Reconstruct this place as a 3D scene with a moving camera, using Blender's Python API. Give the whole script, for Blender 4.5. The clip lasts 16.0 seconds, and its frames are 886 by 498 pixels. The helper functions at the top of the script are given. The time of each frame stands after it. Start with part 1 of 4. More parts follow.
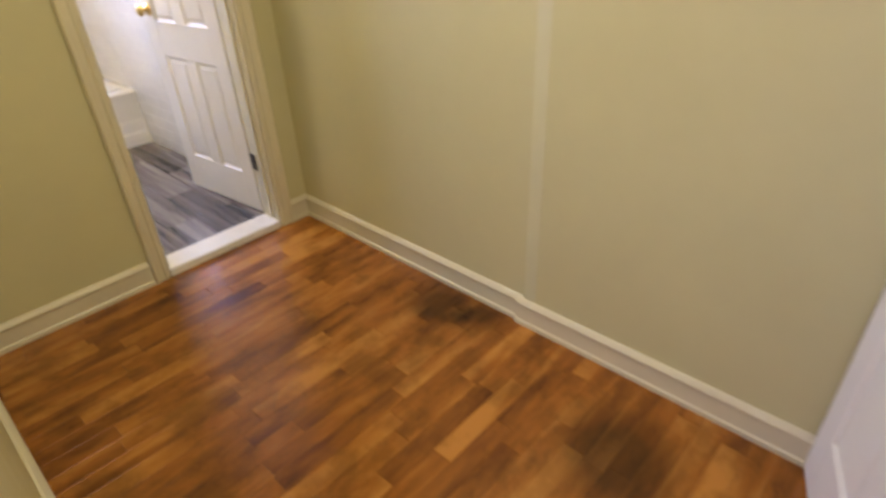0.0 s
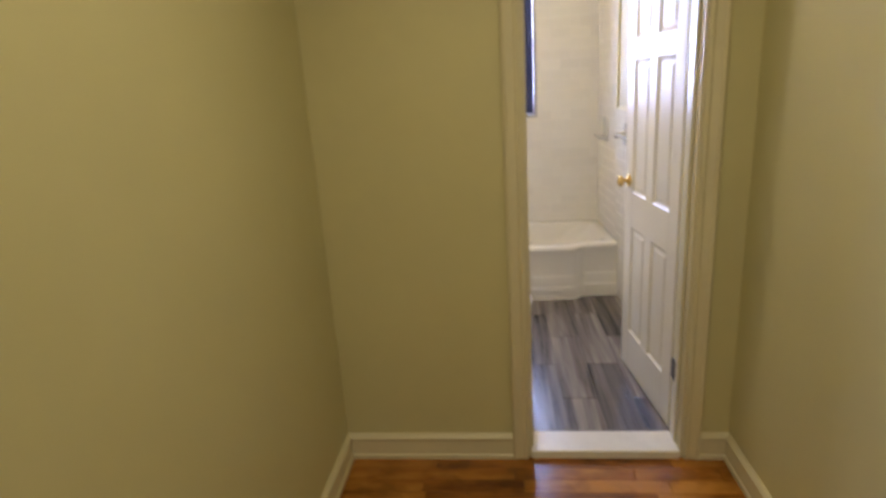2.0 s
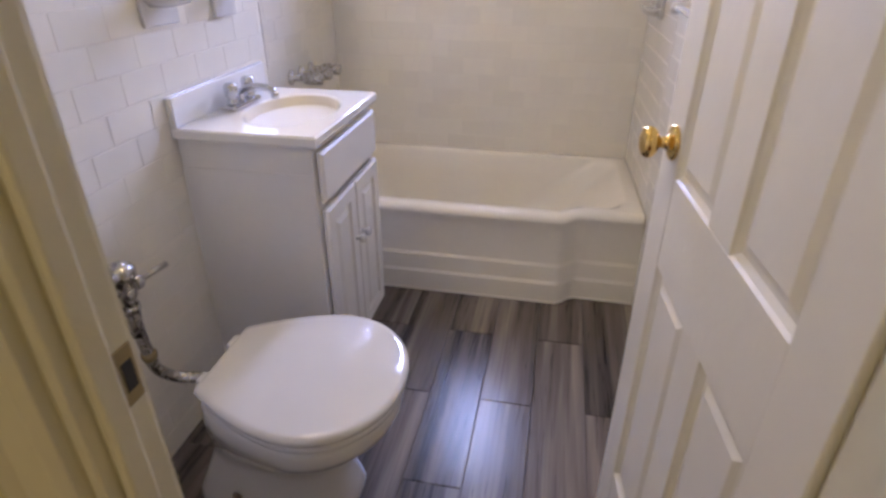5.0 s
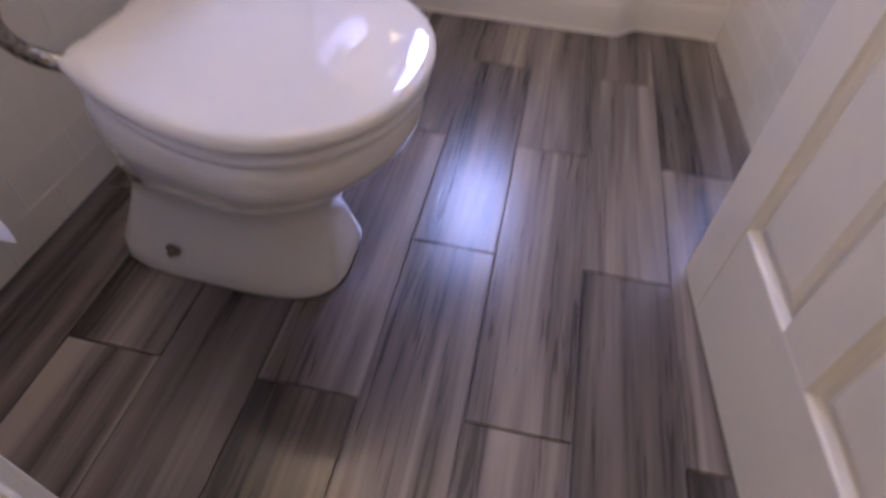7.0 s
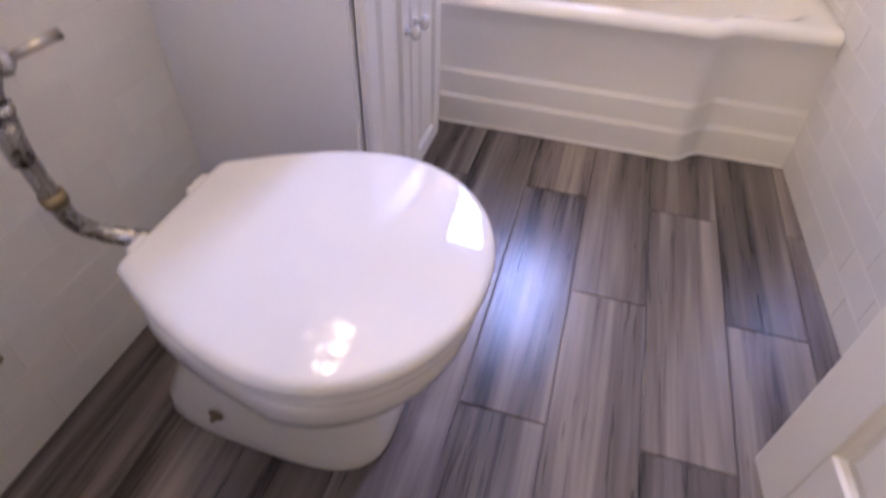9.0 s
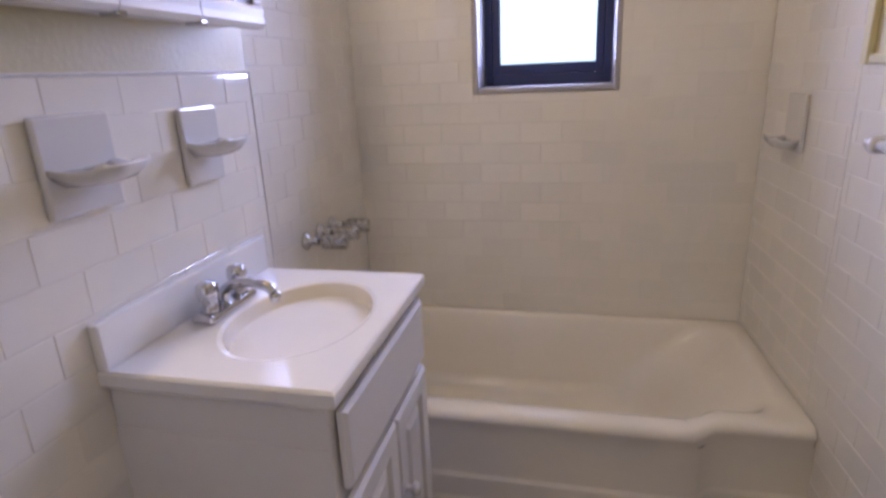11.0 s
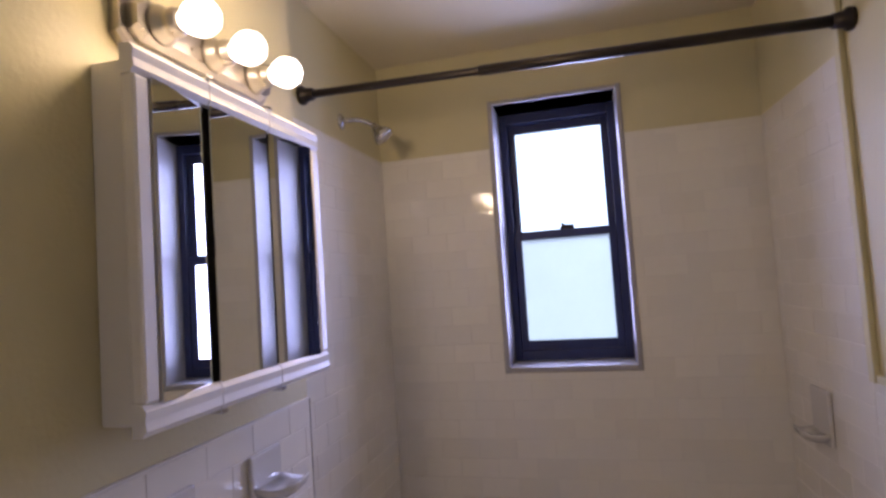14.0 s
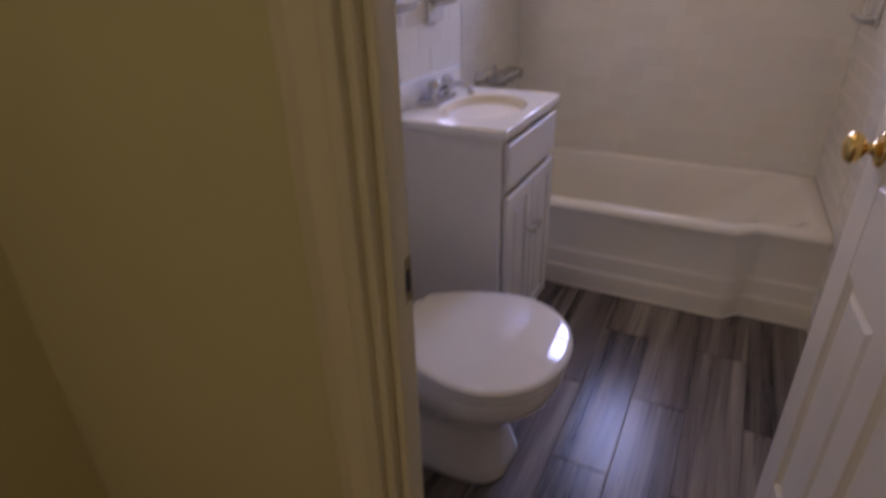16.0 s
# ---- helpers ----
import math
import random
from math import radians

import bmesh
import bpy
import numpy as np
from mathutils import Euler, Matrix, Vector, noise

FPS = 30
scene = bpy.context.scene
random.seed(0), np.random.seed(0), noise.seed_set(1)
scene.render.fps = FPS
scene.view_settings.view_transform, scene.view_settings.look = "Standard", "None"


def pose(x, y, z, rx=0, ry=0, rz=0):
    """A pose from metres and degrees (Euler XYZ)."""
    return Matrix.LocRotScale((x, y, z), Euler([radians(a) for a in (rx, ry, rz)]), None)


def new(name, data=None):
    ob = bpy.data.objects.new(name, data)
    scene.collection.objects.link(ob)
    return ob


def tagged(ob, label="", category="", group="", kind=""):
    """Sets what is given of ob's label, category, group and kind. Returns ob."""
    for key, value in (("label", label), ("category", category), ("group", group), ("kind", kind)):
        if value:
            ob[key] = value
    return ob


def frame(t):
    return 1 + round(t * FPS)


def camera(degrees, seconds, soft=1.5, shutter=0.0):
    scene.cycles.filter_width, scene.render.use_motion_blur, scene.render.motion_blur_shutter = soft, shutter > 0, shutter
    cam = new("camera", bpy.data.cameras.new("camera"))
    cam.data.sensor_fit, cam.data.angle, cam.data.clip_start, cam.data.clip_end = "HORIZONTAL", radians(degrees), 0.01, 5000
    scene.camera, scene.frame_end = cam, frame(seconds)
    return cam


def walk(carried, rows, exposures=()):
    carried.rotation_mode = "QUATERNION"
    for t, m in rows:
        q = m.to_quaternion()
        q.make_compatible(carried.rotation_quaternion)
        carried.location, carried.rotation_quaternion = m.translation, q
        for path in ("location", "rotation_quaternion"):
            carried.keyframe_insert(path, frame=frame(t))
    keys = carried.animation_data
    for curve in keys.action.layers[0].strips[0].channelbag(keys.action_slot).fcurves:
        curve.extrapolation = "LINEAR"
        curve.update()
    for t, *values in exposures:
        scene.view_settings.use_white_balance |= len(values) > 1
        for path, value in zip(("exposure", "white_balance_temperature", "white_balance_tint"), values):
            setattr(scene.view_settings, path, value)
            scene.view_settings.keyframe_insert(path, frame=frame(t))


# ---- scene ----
cam = camera(76, 16.0, soft=2.8, shutter=0.4)
PATH = [
    (0, 0.056, -2.678, 1.503, 58.04, 2.18, -47.38),
    (0.5, 0.125, -2.506, 1.566, 65.03, 0.99, -35.00),
    (1, 0.278, -2.642, 1.624, 77.81, 1.30, -8.59),
    (1.5, 0.341, -2.515, 1.656, 79.17, -1.60, 5.69),
    (2, 0.700, -2.284, 1.577, 73.89, 3.65, 5.18),
    (2.5, 0.864, -2.020, 1.489, 69.48, -1.35, -1.58),
    (3, 0.927, -1.715, 1.431, 70.87, 0.52, -5.92),
    (3.5, 1.084, -1.322, 1.400, 68.35, 0.10, 5.69),
    (4, 1.121, -0.954, 1.370, 67.52, -1.27, 6.32),
    (4.2, 1.162, -0.814, 1.379, 66.53, -0.90, 6.71),
    (6.3, 1.116, -0.119, 1.203, 53.50, 1.15, 18.78),
    (6.5, 1.137, -0.122, 1.103, 52.31, 2.01, 17.79),
    (7, 0.992, -0.077, 0.859, 41.91, -2.57, 11.70),
    (7.5, 0.959, 0.097, 0.805, 30.15, 0.08, 8.59),
    (8, 0.967, 0.099, 0.805, 30.33, -0.03, 11.25),
    (8.5, 0.981, 0.033, 0.817, 43.78, 0.95, 14.52),
    (9, 0.925, 0.107, 0.991, 46.26, -1.31, 16.50),
    (9.5, 0.938, 0.217, 1.159, 50.88, 2.93, 14.65),
    (10, 0.985, 0.269, 1.259, 56.24, 3.13, 15.41),
    (10.2, 0.960, 0.283, 1.282, 60.12, 2.55, 14.57),
    (12.3, 0.837, 0.273, 1.516, 84.48, 2.56, 13.17),
    (12.5, 0.832, 0.247, 1.544, 85.96, 2.79, 13.29),
    (13, 0.839, 0.236, 1.635, 88.37, 3.83, 13.14),
    (13.5, 0.842, 0.199, 1.681, 93.00, 4.05, 14.40),
    (14, 0.858, 0.182, 1.674, 93.17, 3.81, 14.81),
    (14.5, 0.946, 0.054, 1.600, 85.39, 3.52, 15.19),
    (15, 1.026, -0.225, 1.558, 75.94, 3.67, 13.25),
    (15.3, 0.973, -0.337, 1.531, 71.76, 1.27, 13.50),
    (15.5, 1.022, -0.393, 1.486, 70.37, 1.83, 17.43),
    (16, 1.109, -0.556, 1.381, 62.38, 1.38, 26.96),
]
EXPOSURES = [(0, 1.70, 6350, 17), (.5, 1.52, 6350, 16), (1, 1.30, 6600, 14), (1.5, 1.10, 6750, 13), (2.5, 1.03, 6850, 12), (4.2, .90, 6450, 15), (6.3, .72, 6300, 32), (7, 1.02, 6150, 33), (8, 1.32, 6080, 34), (8.5, 1.58, 6130, 31), (9, 1.46, 6120, 32), (9.5, 1.18, 6200, 26), (10.2, .78, 6480, 24), (12.3, -.27, 6640, 29), (14.1, -.53, 6780, 30), (14.5, -.68, 6980, 31), (15.4, -.42, 6780, 30), (16, -.22, 6600, 32)]

walk(cam, [(t, pose(x, y, z, rx, ry, rz)) for t, x, y, z, rx, ry, rz in PATH], EXPOSURES)

# ---- light ----
world = bpy.data.worlds.new("world")
scene.world = world
world.use_nodes = True
wn = world.node_tree
sky = wn.nodes.new("ShaderNodeTexSky")
sky.sky_type = "NISHITA"
sky.sun_disc = False
sky.sun_elevation = radians(35)
sky.sun_rotation = radians(120)
wn.links.new(sky.outputs[0], wn.nodes["Background"].inputs[0])
wn.nodes["Background"].inputs[1].default_value = 0.10


def lamp(name, kind, m, energy, colour, size=0.1, size_y=None):
    data = bpy.data.lights.new(name, kind)
    data.energy = energy
    data.color = colour
    if kind == "AREA":
        data.size = size
        if size_y:
            data.shape = "RECTANGLE"
            data.size_y = size_y
            data.spread = radians(122)
    elif kind == "SUN":
        data.angle = radians(12)
    else:
        data.shadow_soft_size = size
    ob = new(name, data)
    ob.matrix_world = m
    return ob


lamp("sun", "SUN", pose(0, 0, 6, 55, 0, 160), 0.8, (1.0, 0.95, 0.88))
# daylight at the two panes of the window
for wy, wz, wh in ((2.672, 1.603, 0.43), (2.704, 2.085, 0.43)):
    lamp("window_daylight", "AREA", pose(0.7515, wy, wz, -90, 0, 0), 7.7, (0.43, 0.53, 1.0), 0.36, wh)
# three bulbs over the mirror cabinet
BULBS = [(0.225, 1.020, 2.162), (0.225, 1.164, 2.162), (0.225, 1.308, 2.162)]
for bx, by, bz in BULBS:
    lamp("bulb_light", "POINT", pose(bx + 0.004, by, bz), 2.9, (1.0, 0.83, 0.50), 0.03)
# two unseen lamps added to brighten the hall: overhead, and behind the start
lamp("hall_fill", "AREA", pose(0.85, -1.35, 2.46), 4.2, (1.0, 0.90, 0.58), 0.30)
lamp("rear_fill", "AREA", pose(0.3, -3.3, 2.50), 7.6, (1.0, 0.90, 0.64), 0.50)
# added fill for daylight out of view, set in a made-up wall opening
lamp("side_fill", "AREA", pose(-1.62, -3.15, 1.5, 0, -90, 0), 2.9, (1.0, 0.86, 0.95), 1.15, 0.95)

# ---- materials ----


def material(name, colour, rough=0.5, metal=0.0, var=0.08, scale=6.0, bump=0.0, bump_scale=60.0, coat=0.0, stretch=(1, 1, 1), per_object=0.0, trans=0.0):
    """A principled material with two scales of noise in colour, and fine relief."""
    m = bpy.data.materials.new(name)
    m.use_nodes = True
    t = m.node_tree
    b = t.nodes["Principled BSDF"]
    b.inputs["Roughness"].default_value = rough
    b.inputs["Metallic"].default_value = metal
    b.inputs["Coat Weight"].default_value = coat
    b.inputs["Transmission Weight"].default_value = trans
    co = t.nodes.new("ShaderNodeTexCoord")
    mp = t.nodes.new("ShaderNodeMapping")
    mp.inputs["Scale"].default_value = stretch
    t.links.new(co.outputs["Object"], mp.inputs[0])
    n1 = t.nodes.new("ShaderNodeTexNoise")
    n1.inputs["Scale"].default_value = scale
    n1.inputs["Detail"].default_value = 6
    n2 = t.nodes.new("ShaderNodeTexNoise")
    n2.inputs["Scale"].default_value = scale * 9
    n2.inputs["Detail"].default_value = 4
    for n in (n1, n2):
        t.links.new(mp.outputs[0], n.inputs["Vector"])
    mix = t.nodes.new("ShaderNodeMath")
    mix.operation = "MULTIPLY_ADD"
    t.links.new(n2.outputs["Fac"], mix.inputs[0])
    mix.inputs[1].default_value = 0.4
    t.links.new(n1.outputs["Fac"], mix.inputs[2])
    rng = t.nodes.new("ShaderNodeMapRange")
    rng.inputs["From Min"].default_value = 0.4
    rng.inputs["From Max"].default_value = 1.0
    rng.inputs["To Min"].default_value = 1 - var
    rng.inputs["To Max"].default_value = 1 + var
    t.links.new(mix.outputs[0], rng.inputs["Value"])
    hsv = t.nodes.new("ShaderNodeHueSaturation")
    hsv.inputs["Color"].default_value = (*colour, 1)
    val = rng.outputs[0]
    if per_object:
        info = t.nodes.new("ShaderNodeObjectInfo")
        r2 = t.nodes.new("ShaderNodeMapRange")
        r2.inputs["To Min"].default_value = 1 - per_object
        r2.inputs["To Max"].default_value = 1 + per_object
        t.links.new(info.outputs["Random"], r2.inputs["Value"])
        mul = t.nodes.new("ShaderNodeMath")
        mul.operation = "MULTIPLY"
        t.links.new(val, mul.inputs[0])
        t.links.new(r2.outputs[0], mul.inputs[1])
        val = mul.outputs[0]
    t.links.new(val, hsv.inputs["Value"])
    t.links.new(hsv.outputs[0], b.inputs["Base Color"])
    rr = t.nodes.new("ShaderNodeMapRange")
    rr.inputs["From Min"].default_value = 0.3
    rr.inputs["From Max"].default_value = 0.7
    rr.inputs["To Min"].default_value = max(rough - 0.06, 0.02)
    rr.inputs["To Max"].default_value = min(rough + 0.06, 1.0)
    t.links.new(n2.outputs["Fac"], rr.inputs["Value"])
    t.links.new(rr.outputs[0], b.inputs["Roughness"])
    if bump:
        bp = t.nodes.new("ShaderNodeBump")
        bp.inputs["Strength"].default_value = bump
        bp.inputs["Distance"].default_value = 0.004
        n3 = t.nodes.new("ShaderNodeTexNoise")
        n3.inputs["Scale"].default_value = bump_scale
        n3.inputs["Detail"].default_value = 5
        t.links.new(mp.outputs[0], n3.inputs["Vector"])
        t.links.new(n3.outputs["Fac"], bp.inputs["Height"])
        t.links.new(bp.outputs[0], b.inputs["Normal"])
    return m


def plank_material(name, dark, mid, light, along, rough, streak, fine, shift=6.0, spec=0.5, detail=5, weight=0.45, tone=0.16, cracks=0.0, blotch=0.0, stains=()):
    """Wood-look planks: long streaks along one axis, each plank with its own cut of the grain and its own tone."""
    m = bpy.data.materials.new(name)
    m.use_nodes = True
    t = m.node_tree
    b = t.nodes["Principled BSDF"]
    co = t.nodes.new("ShaderNodeTexCoord")
    info = t.nodes.new("ShaderNodeObjectInfo")
    off = t.nodes.new("ShaderNodeVectorMath")
    off.operation = "SCALE"
    off.inputs[0].default_value = (17.0, 31.0, 23.0)
    t.links.new(info.outputs["Random"], off.inputs["Scale"])
    add = t.nodes.new("ShaderNodeVectorMath")
    t.links.new(co.outputs["Object"], add.inputs[0])
    t.links.new(off.outputs[0], add.inputs[1])
    mp = t.nodes.new("ShaderNodeMapping")
    mp.inputs["Scale"].default_value = (1, shift, 1) if along == "x" else (shift, 1, 1)
    t.links.new(add.outputs[0], mp.inputs[0])
    n1 = t.nodes.new("ShaderNodeTexNoise")
    n1.inputs["Scale"].default_value = streak
    n1.inputs["Detail"].default_value = detail
    n1.inputs["Distortion"].default_value = 0.5
    n2 = t.nodes.new("ShaderNodeTexNoise")
    n2.inputs["Scale"].default_value = fine
    n2.inputs["Detail"].default_value = 6
    for n in (n1, n2):
        t.links.new(mp.outputs[0], n.inputs["Vector"])
    ma = t.nodes.new("ShaderNodeMath")
    ma.operation = "MULTIPLY_ADD"
    t.links.new(n2.outputs["Fac"], ma.inputs[0])
    ma.inputs[1].default_value = weight
    t.links.new(n1.outputs["Fac"], ma.inputs[2])
    mb = t.nodes.new("ShaderNodeMath")
    mb.operation = "MULTIPLY_ADD"
    t.links.new(info.outputs["Random"], mb.inputs[0])
    mb.inputs[1].default_value = tone
    t.links.new(ma.outputs[0], mb.inputs[2])
    ramp = t.nodes.new("ShaderNodeValToRGB")
    e = ramp.color_ramp.elements
    e[0].position, e[0].color = 0.36 + weight * 0.45, (*dark, 1)
    e[1].position, e[1].color = 0.60 + weight * 0.6 + tone, (*light, 1)
    k = ramp.color_ramp.elements.new(0.50 + weight * 0.5 + tone * 0.5)
    k.color = (*mid, 1)
    t.links.new(mb.outputs[0], ramp.inputs[0])
    col = ramp.outputs[0]

    def darken(col, fac, low, high, to):
        """Multiply a colour by a value that goes from to up to one."""
        r = t.nodes.new("ShaderNodeMapRange")
        r.interpolation_type = "SMOOTHSTEP"
        r.inputs["From Min"].default_value = low
        r.inputs["From Max"].default_value = high
        r.inputs["To Min"].default_value = to
        t.links.new(fac, r.inputs["Value"])
        v = t.nodes.new("ShaderNodeVectorMath")
        v.operation = "SCALE"
        t.links.new(col, v.inputs[0])
        t.links.new(r.outputs[0], v.inputs["Scale"])
        return v.outputs[0]

    if cracks:
        n4 = t.nodes.new("ShaderNodeTexNoise")
        n4.inputs["Scale"].default_value = fine * 1.3
        n4.inputs["Detail"].default_value = 2
        n4.inputs["Distortion"].default_value = 0.8
        t.links.new(mp.outputs[0], n4.inputs["Vector"])
        near = t.nodes.new("ShaderNodeMath")
        near.operation = "MULTIPLY_ADD"
        t.links.new(n1.outputs["Fac"], near.inputs[0])
        near.inputs[1].default_value = 0.9
        t.links.new(n4.outputs["Fac"], near.inputs[2])
        col = darken(col, near.outputs[0], 0.74, 0.86, 1 - cracks)
    geo = t.nodes.new("ShaderNodeNewGeometry")
    if blotch or stains:
        n5 = t.nodes.new("ShaderNodeTexNoise")
        n5.inputs["Scale"].default_value = 4.5
        n5.inputs["Detail"].default_value = 6
        n5.inputs["Roughness"].default_value = 0.65
        t.links.new(geo.outputs["Position"], n5.inputs["Vector"])
        col = darken(col, n5.outputs["Fac"], 0.36, 0.56, 1 - blotch)
    for sx, sy, sr in stains:
        d = t.nodes.new("ShaderNodeVectorMath")
        d.operation = "DISTANCE"
        t.links.new(geo.outputs["Position"], d.inputs[0])
        d.inputs[1].default_value = (sx, sy, -0.02)
        w = t.nodes.new("ShaderNodeMath")
        w.operation = "MULTIPLY_ADD"
        t.links.new(n5.outputs["Fac"], w.inputs[0])
        w.inputs[1].default_value = -0.35
        t.links.new(d.outputs["Value"], w.inputs[2])
        col = darken(col, w.outputs[0], sr - 0.25, sr - 0.08, 0.32)
    t.links.new(col, b.inputs["Base Color"])
    b.inputs["Roughness"].default_value = rough
    b.inputs["Specular IOR Level"].default_value = spec
    bp = t.nodes.new("ShaderNodeBump")
    bp.inputs["Strength"].default_value = 0.12
    bp.inputs["Distance"].default_value = 0.002
    t.links.new(n2.outputs["Fac"], bp.inputs["Height"])
    t.links.new(bp.outputs[0], b.inputs["Normal"])
    return m


def glow(name, colour, strength):
    m = bpy.data.materials.new(name)
    m.use_nodes = True
    b = m.node_tree.nodes["Principled BSDF"]
    b.inputs["Base Color"].default_value = (*colour, 1)
    b.inputs["Emission Color"].default_value = (*colour, 1)
    b.inputs["Emission Strength"].default_value = strength
    return m


HALL_PAINT = material("hall_paint", (0.55, 0.515, 0.30), 0.5, var=0.05, scale=1.5, bump=0.10, bump_scale=70)
BATH_PAINT = material("bath_paint", (0.62, 0.56, 0.34), 0.45, var=0.05, scale=1.5, bump=0.25, bump_scale=80)
CEIL_PAINT = material("ceiling_paint", (0.72, 0.64, 0.46), 0.6, var=0.05, scale=1.3, bump=0.2, bump_scale=60)
TRIM_PAINT = material("trim_paint", (0.63, 0.58, 0.42), 0.35, var=0.05, scale=4, bump=0.15, bump_scale=40)
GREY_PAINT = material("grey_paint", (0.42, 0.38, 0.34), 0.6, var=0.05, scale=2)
TILE = material("glazed_tile", (0.81, 0.775, 0.70), 0.06, var=0.03, scale=3, bump=0.05, bump_scale=14, coat=0.3, per_object=0.03)
GROUT = material("grout", (0.74, 0.705, 0.64), 0.7, var=0.08, scale=12)
PORCELAIN = material("porcelain", (0.66, 0.64, 0.61), 0.08, var=0.02, scale=3, coat=0.5)
TUB_ENAMEL = material("tub_enamel", (0.85, 0.81, 0.73), 0.13, var=0.03, scale=4, bump=0.05, bump_scale=12, coat=0.3)
LID_PLASTIC = material("seat_enamel", (0.66, 0.645, 0.64), 0.04, var=0.02, scale=3, coat=0.4)
DOOR_WHITE = material("door_paint", (0.78, 0.74, 0.66), 0.35, var=0.04, scale=4, bump=0.12, bump_scale=50)
CABINET_WHITE = material("cabinet_white", (0.79, 0.77, 0.75), 0.35, var=0.03, scale=4, bump=0.06, bump_scale=40)
MARBLE_TOP = material("cultured_marble", (0.84, 0.83, 0.82), 0.12, var=0.03, scale=5, coat=0.3)
BASIN = material("basin_bone", (0.76, 0.71, 0.62), 0.12, var=0.03, scale=4, coat=0.3)
SADDLE = material("marble_saddle", (0.76, 0.73, 0.68), 0.3, var=0.07, scale=14, bump=0.05)
CHROME = material("chrome", (0.56, 0.56, 0.58), 0.07, 1.0, var=0.02, scale=10)
DULL_CHROME = material("dull_chrome", (0.45, 0.43, 0.40), 0.26, 1.0, var=0.05, scale=8)
NICKEL = material("brushed_nickel", (0.42, 0.39, 0.35), 0.33, 1.0, var=0.02, scale=6)
BRASS = material("brass", (0.78, 0.55, 0.20), 0.12, 1.0, var=0.10, scale=18)
OLD_BRASS = material("old_brass", (0.33, 0.26, 0.13), 0.35, 1.0, var=0.15, scale=22)
BRONZE = material("dark_bronze", (0.035, 0.028, 0.024), 0.35, 0.6, var=0.1, scale=18)
# dark navy, made bluer to carry the blue flare round the panes
WINDOW_DARK = material("window_frame_dark", (0.024, 0.036, 0.115), 0.45, 0.0, var=0.2, scale=12)
PHONE = material("phone_plastic", (0.52, 0.465, 0.29), 0.42, var=0.04, scale=12, bump=0.08, bump_scale=200)
PHONE_DARK = material("phone_shade_dark", (0.16, 0.13, 0.07), 0.6, var=0.1, scale=20)
PAPER = material("tissue_paper", (0.84, 0.83, 0.84), 0.85, var=0.03, scale=30, bump=0.3, bump_scale=160)
CARDBOARD = material("cardboard", (0.20, 0.15, 0.11), 0.85, var=0.1, scale=30)
BLACK = material("gap_shade_black", (0.012, 0.011, 0.01), 0.5, var=0.1)
STAIN = material("rust_stain", (0.16, 0.12, 0.08), 0.8, var=0.3, scale=60)
# white paint darkened to grey, to offset the window lamps close by
REVEAL_DIMMED = material("reveal_dimmed", (0.40, 0.385, 0.39), 0.45, var=0.06, scale=14, bump=0.1)
CAULK = material("caulk", (0.74, 0.71, 0.66), 0.5, var=0.05, scale=20)
PLANK_TILE = plank_material("wood_look_tile", (0.044, 0.036, 0.034), (0.140, 0.116, 0.105), (0.285, 0.243, 0.214), "y", 0.24, 0.62, 4.2, 26.0, 0.48, 2.0, 0.20, 0.14, 0.55)
PLANK_GROUT = material("floor_grout", (0.15, 0.135, 0.125), 0.8, var=0.1, scale=20)
STAINS = ((1.48, -1.27, 0.12), (1.53, -1.47, 0.08), (1.25, -2.24, 0.16))
LAMINATE = plank_material("laminate_strip", (0.145, 0.046, 0.009), (0.295, 0.105, 0.016), (0.46, 0.195, 0.036), "x", 0.22, 1.5, 7.0, 4.5, 0.4, 3, 0.36, 0.22, 0.20, 0.34, STAINS)
LAMINATE_BASE = material("laminate_base", (0.22, 0.09, 0.02), 0.35, var=0.25, scale=6)
BULB_GLOW = glow("bulb_glow", (1.0, 0.88, 0.70), 9.0)
# glow of the globe added out of view in the hall
HALL_FILL_GLOW = glow("hall_fill_globe", (1.0, 0.85, 0.6), 3.0)
SKY_GLOW = glow("bright_sky", (0.56, 0.77, 1.0), 3.6)

MIRROR = bpy.data.materials.new("mirror")
MIRROR.use_nodes = True
mb_ = MIRROR.node_tree.nodes["Principled BSDF"]
mb_.inputs["Base Color"].default_value = (0.82, 0.84, 0.83, 1)
mb_.inputs["Metallic"].default_value = 1.0
mb_.inputs["Roughness"].default_value = 0.015

CLEAR_GLASS = material("clear_glass", (0.96, 0.98, 1.0), 0.02, var=0.0, trans=1.0)
FROSTED = material("frosted_glass", (0.44, 0.46, 0.47), 0.55, var=0.06, scale=8, bump=0.5, bump_scale=140, trans=1.0)

# ---- mesh helpers ----


def finish(bm, smooth=False):
    bmesh.ops.recalc_face_normals(bm, faces=bm.faces)
    for f in bm.faces:
        f.smooth = smooth
    return bm


def part(name, bm, mat, parent=None, label="", m=None):
    """Links a bmesh as one mesh object, under a thing or a part."""
    mesh = bpy.data.meshes.new(name)
    bm.to_mesh(mesh)
    bm.free()
    mesh.materials.append(mat)
    ob = new(name, mesh)
    if parent:
        ob.parent = parent
    if m is not None:
        ob.matrix_basis = m
    if label:
        ob["label"] = label
    return ob


def thing(name, label, category, m=None, group="", kind=""):
    ob = new(name)
    ob.empty_display_size = 0.05
    if m is not None:
        ob.matrix_basis = m
    return tagged(ob, label, category, group, kind)


